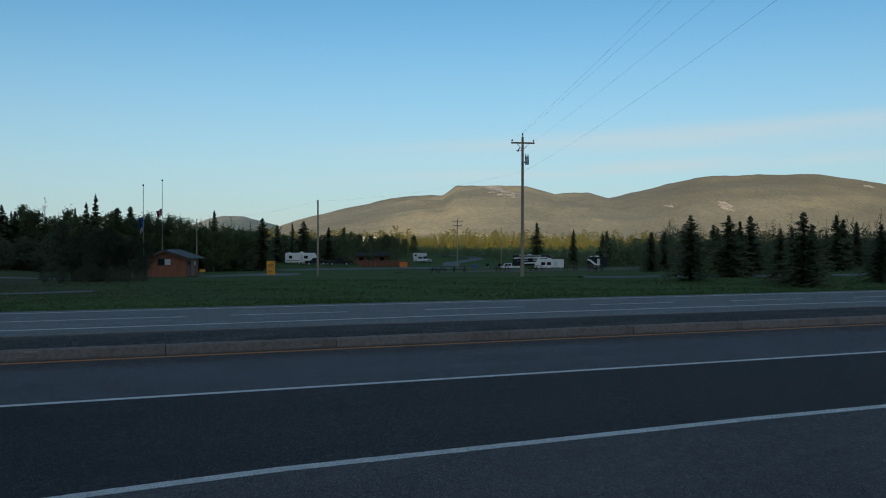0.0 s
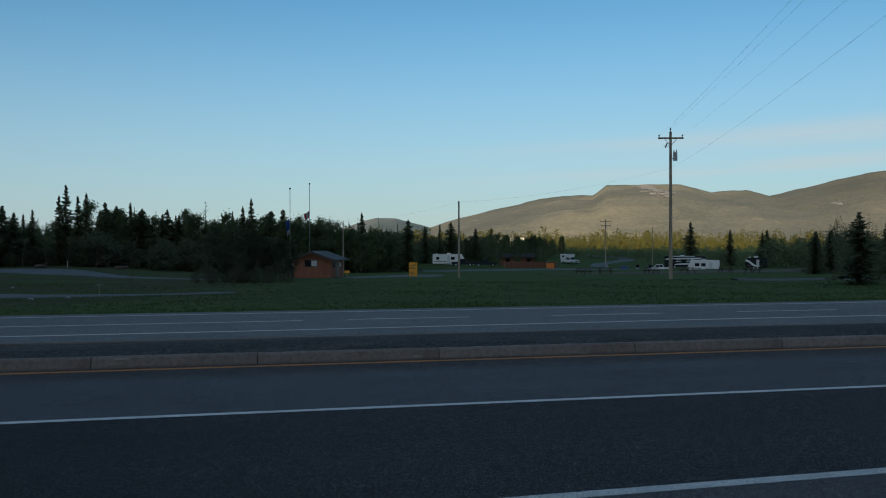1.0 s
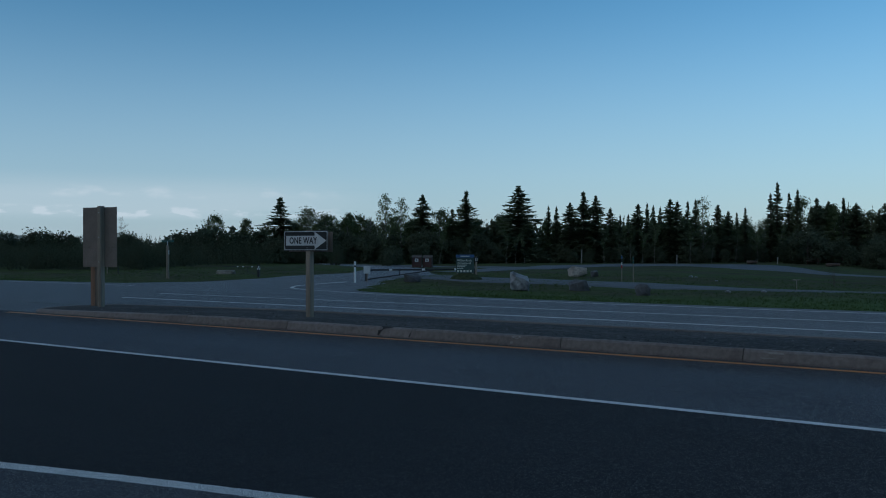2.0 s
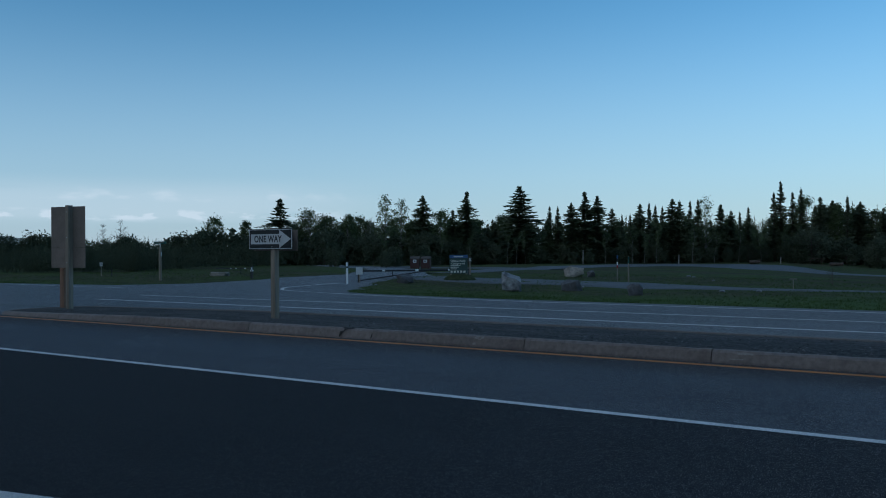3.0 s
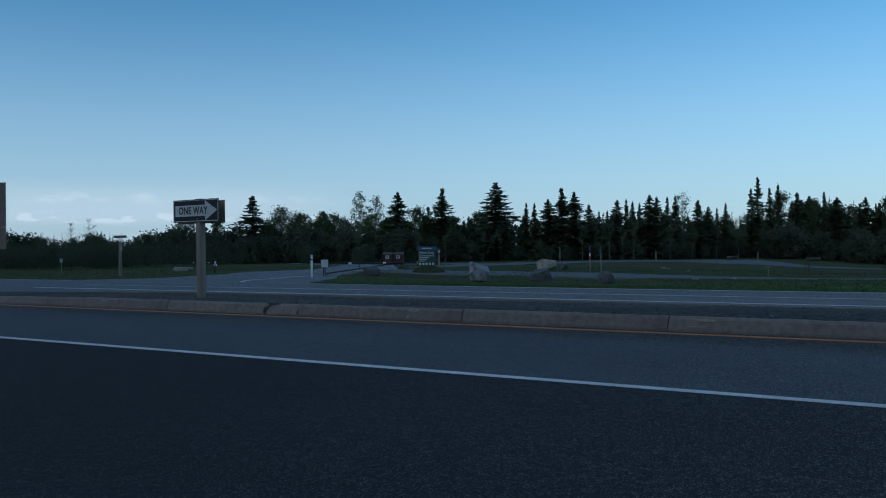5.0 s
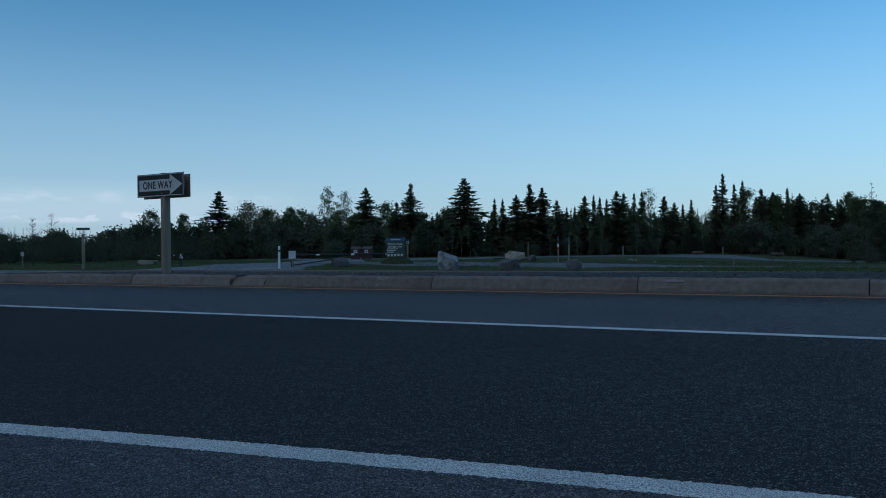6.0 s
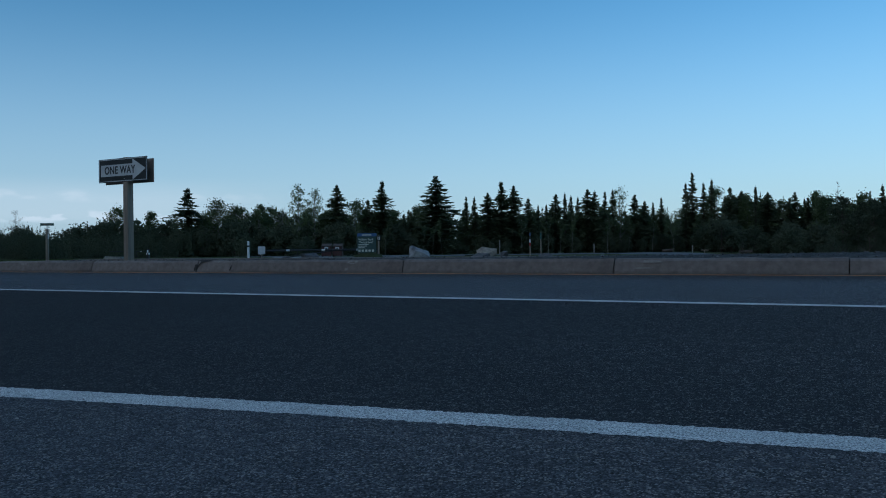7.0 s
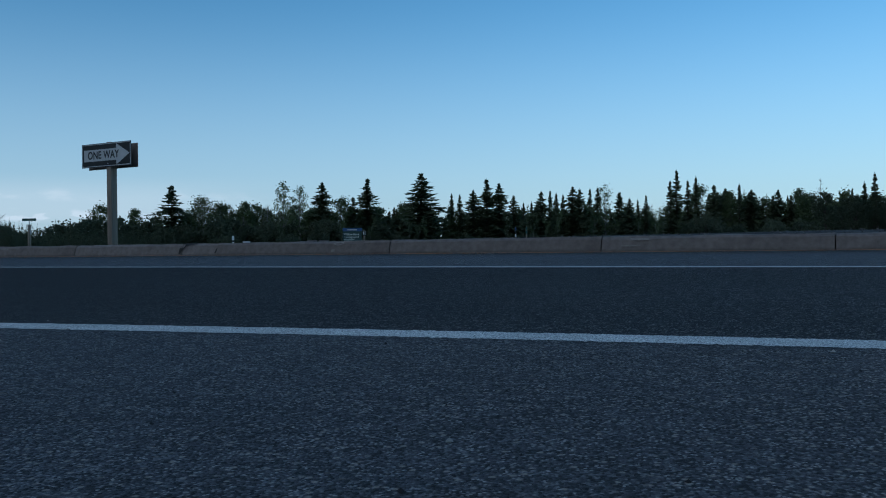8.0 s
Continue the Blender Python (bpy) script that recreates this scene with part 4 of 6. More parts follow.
# deep forest: one mass of simple trees
def forest(name, label, spots, material, seed, fine=1.0):
    rng = random.Random(seed)
    verts, faces = [], []
    for x, y, h, r, con in spots:
        z0 = land(x, y)
        n = int((80 if con else 95) / fine)
        for k in range(n):
            t = rng.uniform(0.08, 1.0)
            a = rng.uniform(0, math.tau)
            d = r * ((1 - t) ** 0.8 if con else math.sin(math.pi * min(t * 0.92 + 0.05, 1)) ** 0.6) * rng.uniform(0.3, 1.0)
            p = Vector((x + d * math.cos(a), y + d * math.sin(a), z0 + h * t))
            s = (0.42 * (1.12 - t) if con else 0.37) * h / 8 * fine * rng.uniform(0.6, 1.4)
            b = len(verts)
            if con:
                verts += [(p.x, p.y, p.z + s * 0.9), (p.x + s * math.cos(a + 1.9), p.y + s * math.sin(a + 1.9), p.z - s), (p.x + s * math.cos(a), p.y + s * math.sin(a), p.z - s * 1.2), (p.x + s * math.cos(a - 1.9), p.y + s * math.sin(a - 1.9), p.z - s)]
                faces += [(b, b + 1, b + 2), (b, b + 2, b + 3)]
            else:
                u = Vector((rng.gauss(0, 1), rng.gauss(0, 1), rng.gauss(0, 1))).normalized() * s
                w = u.orthogonal().normalized() * s * 0.8
                verts += [tuple(p - u), tuple(p + w), tuple(p + u), tuple(p - w)]
                faces.append((b, b + 1, b + 2, b + 3))
        b = len(verts)
        q = 0.008 * h
        verts += [(x - q, y, z0 - 0.3), (x + q, y, z0 - 0.3), (x, y + q, z0 - 0.3), (x, y, z0 + h)]
        faces += [(b, b + 1, b + 3), (b + 1, b + 2, b + 3), (b + 2, b, b + 3)]
    return tagged(new(name, from_arrays(name, verts, faces, material)), label, "forest", kind="stuff")


spots = []
for a, b in zip(EDGE, EDGE[1:]):
    n = int(math.dist(a, b) * 3.6)
    for i in range(n):
        s, off = rng.random(), rng.uniform(3, 40)
        x, y = a[0] + (b[0] - a[0]) * s - 0.4 * off, a[1] + (b[1] - a[1]) * s + 0.9 * off
        con = rng.random() < (0.15 if x < -62 else 0.6)
        spots.append((x, y, rng.uniform(5.5, 7.8) * (1 if con else 0.85) * (0.55 if x < -86 else 0.8 if x < -62 else (1.0 if x < -18 or y > 175 else 1.22)), rng.uniform(0.8, 1.3) if con else rng.uniform(1.3, 2.2), con))
forest("forest_mass", "dense dark mixed forest of spruce and aspen", spots, M_NEEDLE, 11)
spots = []
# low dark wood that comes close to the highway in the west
WEST = [(-260, 31), (-120, 33), (-75, 36), (-58, 39)]
for i in range(1800):
    x = -57 - 150 * rng.random() ** 1.5
    front = float(np.interp(x, [e[0] for e in WEST], [e[1] for e in WEST]))
    back = float(np.interp(x, [e[0] for e in EDGE], [e[1] for e in EDGE]))
    if x > -66:
        front = 39 + (x + 66) * 0.3 if x < -60 else 46
        back = 84
    y = front + (back - front) * rng.random() ** 1.4 if back > front else front + 12 * rng.random()
    if x > -66 and y > 48 and x > -57 - (y - 46) * 0.38:
        continue
    con = rng.random() < 0.65
    top = 3.1 + max(y - 45, 0) * 0.02
    spots.append((x, y, top * (rng.uniform(0.55, 1.12) if con else rng.uniform(0.35, 0.85)), rng.uniform(0.5, 0.9) if con else rng.uniform(0.9, 1.5), con))
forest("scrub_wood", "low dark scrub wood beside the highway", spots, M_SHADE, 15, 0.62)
spots = []
for i in range(2600):
    y = rng.uniform(360, 1100)
    x = y * math.tan(radians(rng.uniform(8, 56)))
    con = rng.random() < 0.45
    h = 3.5 + 8 * rng.random() ** 1.6
    spots.append((x, y, h, rng.uniform(0.13, 0.2) * h if con else rng.uniform(0.3, 0.42) * h, con))
forest("far_forest", "sunlit yellow-green woods at the foot of the mountains", spots, M_FOREST, 12)
spots = []
for i in range(800):
    az = 17 + 43 * rng.random() ** 0.8
    d = rng.uniform(275, 310) if 19.5 < az < 26 else rng.uniform(235, 300)
    con = rng.random() < 0.3
    spots.append((8 + d * math.sin(radians(az)), -8 + d * math.cos(radians(az)), (rng.uniform(5, 8.2) if not con else rng.uniform(7, 11)) * (0.42 if az < 33 else 0.9), rng.uniform(2.0, 3.2), con))
forest("aspen_belt", "shaded belt of leafy trees behind the campground", spots, M_LEAF, 13)
spots = []
for i in range(430):
    az, d = rng.uniform(36.5, 60), rng.uniform(120, 220)
    con = rng.random() < 0.55
    spots.append((8 + d * math.sin(radians(az)), -8 + d * math.cos(radians(az)), rng.uniform(5, 8.5) if con else rng.uniform(4, 6.5), rng.uniform(1.4, 2.2), con))
forest("drive_wood", "shaded wood of spruce and aspen beyond the drive", spots, M_NEEDLE, 14, 0.6)

# spruces standing by themselves in the meadow
LONE = [(47.2, 40.4, 4.7, "f"), (46.7, 29.6, 4.4, "f"), (57.0, 48.0, 5.2, "f"), (59.5, 49.5, 4.8, "c"), (61.5, 50.5, 5.3, "f"), (56.2, 32.5, 3.9, "f"), (48.6, 33.4, 3.6, "c"), (52.5, 36.0, 3.0, "c"), (64.0, 46.0, 4.4, "f")]
for x, y, h, kind in LONE:
    tree(kind, x, y, h, count, "spruces by the drive", 1.35 if kind == "f" else 1.2)
    count += 1
rng = random.Random(31)
for i in range(44):
    az, d = radians(rng.uniform(36, 56)), rng.uniform(95, 165)
    kind = rng.choice("cccff")
    tree(kind, 8 + d * math.sin(az), -8 + d * math.cos(az), rng.uniform(4.4, 6.6), count, "trees behind the drive", 1.2)
    count += 1
for i in range(34):
    x = -13 + 44 * i / 34 + rng.uniform(-0.5, 0.5)
    kind = rng.choice("dddcs")
    tree(kind, x, 129.5 + rng.uniform(-1.5, 4), (rng.uniform(6.6, 9.0) if kind == "d" else rng.uniform(8, 10)) * (1 if x < 22 else 0.74), count, wide=rng.uniform(0.8, 1.15))
    count += 1
for x, y, h, kind in ((128, 212, 12, "f"), (70, 205, 8, "d"), (75, 203, 7.5, "d"), (82, 206, 7, "d"), (140, 196, 9, "f"), (144, 200, 9.5, "f"), (136, 205, 10, "c")):
    tree(kind, x, y, h, count, "trees in the campground")
    count += 1

# fuller aspens behind the western edge
for i in range(26):
    s = (i + rng.random()) / 26
    x = -77 + 27 * s
    y = float(np.interp(x, [e[0] for e in EDGE], [e[1] for e in EDGE])) + rng.uniform(2, 7)
    tree("d", x, y, rng.uniform(5.2, 7.0), count, wide=1.3)
    count += 1

# leafy row that closes the wood behind the booth
for i in range(26):
    x = 3.5 + 32 * (i + rng.random()) / 26
    tree("d", x, 128.5 + rng.uniform(-1, 4) + max(x - 27, 0) * 1.5, rng.uniform(7.0, 8.4) * (1 if x < 22 else 0.76), count, wide=1.2)
    count += 1

# grove standing before the booth
for i in range(18):
    x, y = 6.0 + 6.8 * (i + rng.random()) / 18, rng.uniform(61, 71)
    tree("g", x, y, rng.uniform(3.3, 4.5) * (1 if x < 10.5 else 0.85), count, "small trees of the grove")
    count += 1

# willow bushes before the wood and by the booth
SPARSE = broadleaf_mesh(120, 2.6, 1.3, 34, 10, 0.06, 0.15, M_BARK, M_BUSH)
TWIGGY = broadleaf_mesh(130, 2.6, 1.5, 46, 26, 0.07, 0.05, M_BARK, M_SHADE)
BUSHES = [broadleaf_mesh(100 + s, 2.6, 1.5, 30, 60, 0.1, 0.08, M_BARK, M_BUSH) for s in range(3)]
rng = random.Random(8)
for i in range(148):
    if i >= 126:
        x, y, k = rng.uniform(5.2, 12.2), rng.uniform(58.5, 66), rng.uniform(0.25, 0.5)
    elif i >= 46:
        x = -112 + 98 * (i - 46) / 80 + rng.uniform(-1, 1)
        y, k = float(np.interp(x, [e[0] for e in EDGE], [e[1] for e in EDGE])) + rng.uniform(-5.5, -1.5), rng.uniform(0.9, 1.7) * (1 if x < -50 else 0.6)
    elif i < 26:
        x, y, k = rng.uniform(-14, 14), rng.uniform(116, 126), rng.uniform(0.9, 1.7)
    elif i < 40:
        x, y, k = rng.uniform(4.5, 13.0), rng.uniform(60, 74), rng.uniform(0.4, 0.75)
    else:
        x, y, k = rng.uniform(-60, -46), rng.uniform(70, 84), rng.uniform(0.5, 0.9)
    ob = thing("willow_bush", x, y, land(x, y), rng.uniform(0, 360), "grey-green willow bush at the meadow's edge", "bush", "willow bushes")
    ob.scale = (k, k, k)
    crown, stem = TWIGGY if i >= 126 else SPARSE if 26 <= i < 40 else BUSHES[i % 3]
    for n, me in (("stem", stem), ("foliage", crown)):
        p = new(n, me)
        p.parent = ob

ob = thing("willow_bush", 2.7, 45.2, land(2.7, 45.2), 40, "small lone willow sapling on the verge", "bush", "willow bushes")
ob.scale = (0.32, 0.32, 0.4)
for n, me in zip(("foliage", "stem"), SPARSE):
    p = new(n, me)
    p.parent = ob

# grass tufts over the verge
gv, gf = [], []
rng = random.Random(9)
for i in range(42000):
    y = 23.6 + 34 * rng.random() ** 1.5
    x = rng.uniform(-48 - y * 0.3, 40 + y * 0.6)
    c, h = side_road(y)
    if abs(x - c) < h + 0.3:
        continue
    z = land(x, y) - 0.02
    tall = rng.uniform(0.03, 0.1) * (1.1 + 0.8 * noise.noise((x * 0.2, y * 0.2, 7)))
    for k in range(4):
        a = rng.uniform(0, math.tau)
        dx, dy = math.cos(a), math.sin(a)
        o = rng.uniform(0, 0.12)
        b = len(gv)
        gv += [(x + dx * o - dy * 0.013, y + dy * o + dx * 0.013, z), (x + dx * o + dy * 0.013, y + dy * o - dx * 0.013, z), (x + dx * (o + tall * 0.5), y + dy * (o + tall * 0.5), z + tall)]
        gf.append((b, b + 1, b + 2))
tagged(new("grass", from_arrays("grass", gv, gf, M_GRASS)), "rough green roadside grass", "grass", kind="stuff")


# ---- materials of things ----
def wood(name, color, dark):
    m = Mat(name, color, 0.85)
    m.mix(m.ramp(m.noise(6, 5, (1, 1, 0.08)), 0.45, 0.7), dark)
    m.value(m.ramp(m.noise(60, 3, (1, 1, 0.05)), 0.3, 0.7), 0.8, 1.15)
    m.bump(m.noise(60, 3, (1, 1, 0.05)), 0.003, 0.5)
    return m.get()


M_POST = wood("weathered_post", (0.27, 0.22, 0.17), (0.17, 0.135, 0.105))
M_POLE = wood("utility_pole_wood", (0.34, 0.275, 0.21), (0.22, 0.175, 0.13))
M_RED_WOOD = wood("red_stained_boards", (0.25, 0.096, 0.054), (0.18, 0.07, 0.04))
M_TABLE = wood("picnic_boards", (0.07, 0.032, 0.022), (0.045, 0.024, 0.017))
M_SIGN_BLACK = plain("sign_black", (0.026, 0.03, 0.034), 0.35, 0, 8, 0.2)
M_SIGN_WHITE = plain("sign_white", (0.56, 0.57, 0.57), 0.4, 0, 8, 0.08)
M_SIGN_BACK = plain("sign_back_plywood", (0.2, 0.158, 0.13), 0.75, 0, 3, 0.14)
M_STEEL = plain("galvanised_steel", (0.42, 0.43, 0.44), 0.45, 0.8, 12, 0.15)
M_WHITE = plain("white_enamel", (0.72, 0.72, 0.7), 0.4, 0, 4, 0.06)
M_WHITE_POST = plain("white_post_paint", (0.74, 0.74, 0.72), 0.6, 0, 6, 0.1)
M_BLACK = plain("black_paint", (0.02, 0.02, 0.021), 0.5, 0, 8, 0.2)
M_RUBBER = plain("tyre_rubber", (0.018, 0.018, 0.018), 0.85, 0, 20, 0.15)
M_DARK_GLASS = plain("dark_glass", (0.015, 0.018, 0.02), 0.08, 0, 3, 0.05)
M_PALE_GLASS = plain("pale_pane", (0.5, 0.52, 0.52), 0.25, 0, 3, 0.08)
M_BIN_RED = plain("dark_red_paint", (0.055, 0.017, 0.014), 0.5, 0, 3, 0.18)
M_BLUE = plain("sign_blue", (0.04, 0.1, 0.23), 0.45, 0, 6, 0.08)
M_TEAL = plain("street_blade_green", (0.02, 0.1, 0.085), 0.45, 0, 6, 0.08)
M_GREEN_BOARD = plain("board_dark_green", (0.03, 0.065, 0.06), 0.5, 0, 6, 0.1)
M_CREAM = plain("board_lettering", (0.55, 0.57, 0.5), 0.5, 0, 9, 0.06)
M_YELLOW = plain("yellow_board", (0.75, 0.33, 0.025), 0.55, 0, 5, 0.08)
M_ORANGE = plain("orange_plastic", (0.7, 0.2, 0.03), 0.5, 0, 5, 0.08)
M_ROOF = plain("grey_roof_metal", (0.085, 0.08, 0.074), 0.8, 0.1, 3, 0.15)
M_TRUNK_BLUE = plain("dark_vehicle_paint", (0.03, 0.035, 0.04), 0.25, 0.3, 3, 0.08)
M_BROWN_STRIPE = plain("brown_decal", (0.12, 0.09, 0.075), 0.4, 0, 6, 0.08)
M_INSULATOR = plain("insulator_porcelain", (0.16, 0.14, 0.13), 0.25, 0, 12, 0.1)
M_TRANSFORMER = plain("transformer_grey", (0.4, 0.42, 0.42), 0.6, 0.0, 6, 0.1)
M_WIRE = plain("wire", (0.12, 0.12, 0.125), 0.5, 0.5, 6, 0.1)
M_FLAG_RED = plain("red_cloth", (0.36, 0.03, 0.03), 0.85, 0, 4, 0.12)
M_FLAG_WHITE = plain("white_cloth", (0.45, 0.46, 0.47), 0.85, 0, 4, 0.1)
M_FLAG_BLUE = plain("blue_cloth", (0.03, 0.1, 0.32), 0.85, 0, 4, 0.12)
M_LAMP = plain("lamp_glass", (0.7, 0.68, 0.6), 0.15, 0, 6, 0.05)


def rock_mat(name, color, other):
    m = Mat(name, color, 0.92)
    m.mix(m.ramp(m.noise(2.2, 6, rough=0.65), 0.46, 0.6), other)
    m.value(m.ramp(m.noise(9, 5), 0.3, 0.7), 0.65, 1.3)
    m.bump(m.noise(7, 6), 0.05, 0.8)
    return m.get()


M_ROCK_PALE = rock_mat("pale_boulder", (0.3, 0.3, 0.305), (0.1, 0.1, 0.104))
M_ROCK_TAN = rock_mat("tan_boulder", (0.3, 0.27, 0.23), (0.22, 0.2, 0.17))
M_ROCK_DARK = rock_mat("dark_boulder", (0.105, 0.105, 0.108), (0.06, 0.06, 0.063))


def text(body, size, parent, m, material, name="lettering", depth=0.002, bold=0.018, spread=1.0):
    cu = bpy.data.curves.new(name, "FONT")
    cu.space_character = spread
    cu.body, cu.size, cu.extrude, cu.align_x, cu.align_y = body, size, depth, "CENTER", "CENTER"
    cu.offset = size * bold
    tmp = bpy.data.objects.new(name, cu)
    scene.collection.objects.link(tmp)
    bpy.context.view_layer.update()
    me = bpy.data.meshes.new_from_object(tmp.evaluated_get(bpy.context.evaluated_depsgraph_get()))
    bpy.data.objects.remove(tmp)
    me.materials.clear()
    me.materials.append(material)
    me.transform(m)
    ob = new(name, me)
    ob.parent = parent
    return ob


UPRIGHT = pose(0, 0, 0, 90, 0, 0)


# ---- signs on the median ----
def one_way_sign(x, y, turn):
    s = thing("one_way_sign", x, y, MED_Z, turn, "black and white one-way arrow sign on a weathered wooden post", "traffic sign")
    bm = box(B(), -0.062, 0.062, -0.07, 0.07, -0.1, 2.0, 0.006)
    part("post", bm, M_POST, s, "weathered grey-brown square wooden post")
    w, h, z0 = 1.372, 0.457, 1.53
    for name, y0, mat, lab in (("front_plate", -0.082, M_SIGN_BLACK, "black plate with white border and arrow"), ("rear_plate", 0.076, M_SIGN_BACK, "brown unpainted back of the second plate")):
        bm = box(B(), -w / 2 - 0.055, w / 2 - 0.055, y0, y0 + 0.008, z0 - (0.03 if y0 > 0 else 0), z0 + h - (0.03 if y0 > 0 else 0), 0.003)
        plate = part(name, bm, mat, s, lab)
        if y0 < 0:
            front = plate
    cx = -0.055
    bm = B()
    t = 0.014
    for a, b, c, d in ((-w / 2 + 0.012, w / 2 - 0.012, 0.012, 0.012 + t), (-w / 2 + 0.012, w / 2 - 0.012, h - 0.012 - t, h - 0.012)):
        box(bm, cx + a, cx + b, -0.085, -0.0805, z0 + c, z0 + d)
    for a in (-w / 2 + 0.012, w / 2 - 0.012 - t):
        box(bm, cx + a, cx + a + t, -0.085, -0.0805, z0 + 0.012 + t, z0 + h - 0.012 - t)
    part("border", bm, M_SIGN_WHITE, front)
    bm = B()
    a0, neck, tip, zc = -w / 2 + 0.07, w / 2 - 0.40, w / 2 - 0.04, h / 2
    out = [(a0, zc - 0.112), (neck, zc - 0.112), (neck, zc - 0.2), (tip, zc), (neck, zc + 0.2), (neck, zc + 0.112), (a0, zc + 0.112)]
    slab(bm, [(cx + px, z0 + pz) for px, pz in out], 0.004, Matrix.Translation((0, -0.0862, 0)))
    arrow = part("arrow", bm, M_SIGN_WHITE, front, "white arrow pointing along the highway")
    text("ONE WAY", 0.172, front, Matrix.Translation((cx - 0.075, -0.0885, z0 + zc - 0.004)) @ UPRIGHT @ Matrix.Diagonal((1.02, 1.2, 1, 1)), M_SIGN_BLACK, bold=0.02, spread=1.08)
    part("bolt", rod(B(), (0, -0.094, z0 + 0.06), (0, -0.08, z0 + 0.06), 0.012, None, 8), M_STEEL, front)
    return s


one_way_sign(-2.95, 8.9, -2)


def sign_back(x, y, turn):
    s = thing("traffic_sign", x, y, MED_Z, turn, "tall sign seen from its brown plywood back on wooden posts", "traffic sign")
    bm = box(B(), -0.055, 0.055, -0.085, 0.085, -0.1, 2.79, 0.006)
    part("post", bm, M_POST, s, "weathered grey-brown wooden post")
    bm = box(B(), -0.74, 0.48, 0.088, 0.106, 1.62, 2.76, 0.004)
    part("upper_panel", bm, M_SIGN_BACK, s, "brown plywood upper panel")
    bm = box(B(), -0.74, 0.48, 0.088, 0.106, 1.05, 1.614, 0.004)
    part("lower_panel", bm, M_SIGN_BACK, s, "brown plywood lower panel")
    for z in (1.2, 1.9, 2.6):
        part("bolt", rod(B(), (0.0, -0.096, z), (0.0, -0.08, z), 0.014, None, 8), M_STEEL, s)
    return s


sign_back(-11.14, 9.25, 12)
s2 = thing("traffic_sign", -11.92, 9.6, MED_Z - 0.02, 8, "second brown-backed sign on a reddish wooden post behind the first", "traffic sign")
part("post", box(B(), -0.08, 0.08, -0.085, 0.085, -0.1, 2.5, 0.006), wood("reddish_post", (0.3, 0.17, 0.11), (0.2, 0.11, 0.07)), s2)
part("panel", box(B(), -0.18, 0.3, 0.088, 0.1, 1.3, 2.45, 0.004), M_SIGN_BACK, s2, "brown plywood back of the panel")


# ---- the campground entrance ----
def marker_post(x, y, h, label):
    s = thing("marker_post", x, y, land(x, y), 0, label, "post")
    part("shaft", rod(B(), (0, 0, -0.1), (0, 0, h), 0.07, 0.065, 12), M_WHITE_POST, s)
    part("band", rod(B(), (0, 0, h - 0.3), (0, 0, h - 0.2), 0.074, None, 12), M_BLACK, s, "dark reflector band")
    part("cap", rod(B(), (0, 0, h), (0, 0, h + 0.05), 0.075, 0.03, 12), M_WHITE_POST, s)
    return s


marker_post(-23.4, 36.0, 1.3, "slim white marker post at the side road corner")


def notice(name, x, y, w, h, z0, mat, label, turn=30, post_mat=None, writing=3):
    s = thing(name, x, y, land(x, y), turn, label, "sign")
    part("post", rod(B(), (0, 0.03, -0.1), (0, 0.03, z0 + h * 0.9), 0.035, None, 8), post_mat or M_POST, s)
    panel = part("panel", box(B(), -w / 2, w / 2, -0.02, 0.0, z0, z0 + h, 0.004), mat, s)
    for k in range(writing):
        z = z0 + h * (0.75 - 0.22 * k)
        part("writing", box(B(), -w * 0.32, w * (0.32 - 0.1 * (k % 2)), -0.024, -0.0205, z - h * 0.035, z + h * 0.035), M_BLACK, panel)
    return s


notice("notice_sign", -23.0, 36.7, 0.42, 0.46, 0.55, M_SIGN_WHITE, "small square white notice on a short post by the gate", writing=0)


def gate(x0, y0, x1, y1, label, r=0.055, bands=(0.22, 0.52, 0.82), wide=0.1, end=True):
    d = math.dist((x0, y0), (x1, y1))
    turn = math.degrees(math.atan2(y1 - y0, x1 - x0))
    s = thing("barrier_gate", x0, y0, land(x0, y0), turn, label, "gate")
    za, rise = 0.72, land(x1, y1) - land(x0, y0)
    post = part("post", box(B(), -0.08, 0.08, -0.08, 0.08, -0.2, 0.86, 0.01), M_BLACK, s, "black hinge post")
    part("collar", box(B(), -0.085, 0.085, -0.085, 0.085, 0.5, 0.62, 0.004), M_WHITE_POST, post, "white reflective collar")
    if end:
        part("end_post", box(B(), d - 0.06, d + 0.06, -0.06, 0.06, rise - 0.2, 0.66, 0.01), M_BLACK, s)
    arm = part("arm", rod(B(), (0, 0, za), (d, 0, za), r, None, 10), M_BLACK, s, "black tubular arm with white bands")
    part("brace", rod(B(), (0.1, 0, 0.12), (d * 0.62, 0, za - 0.03), r * 0.64, None, 8), M_BLACK, s)
    for k in bands:
        part("band", rod(B(), (d * k - wide, 0, za), (d * k + wide, 0, za), r + 0.0025, None, 10), M_WHITE_POST, arm)
    part("strut", rod(B(), (d * 0.3, 0, 0.33), (d * 0.3, 0, za), 0.025, None, 8), M_BLACK, s)
    return s


gate(-23.6, 37.4, -18.4, 42.2, "black barrier gate with white bands, closed across the track")
gate(-34.3, 38.6, -36.9, 37.6, "black barrier gate with white bands beside the side road", 0.022, (0.18, 0.43, 0.58), 0.07, False)


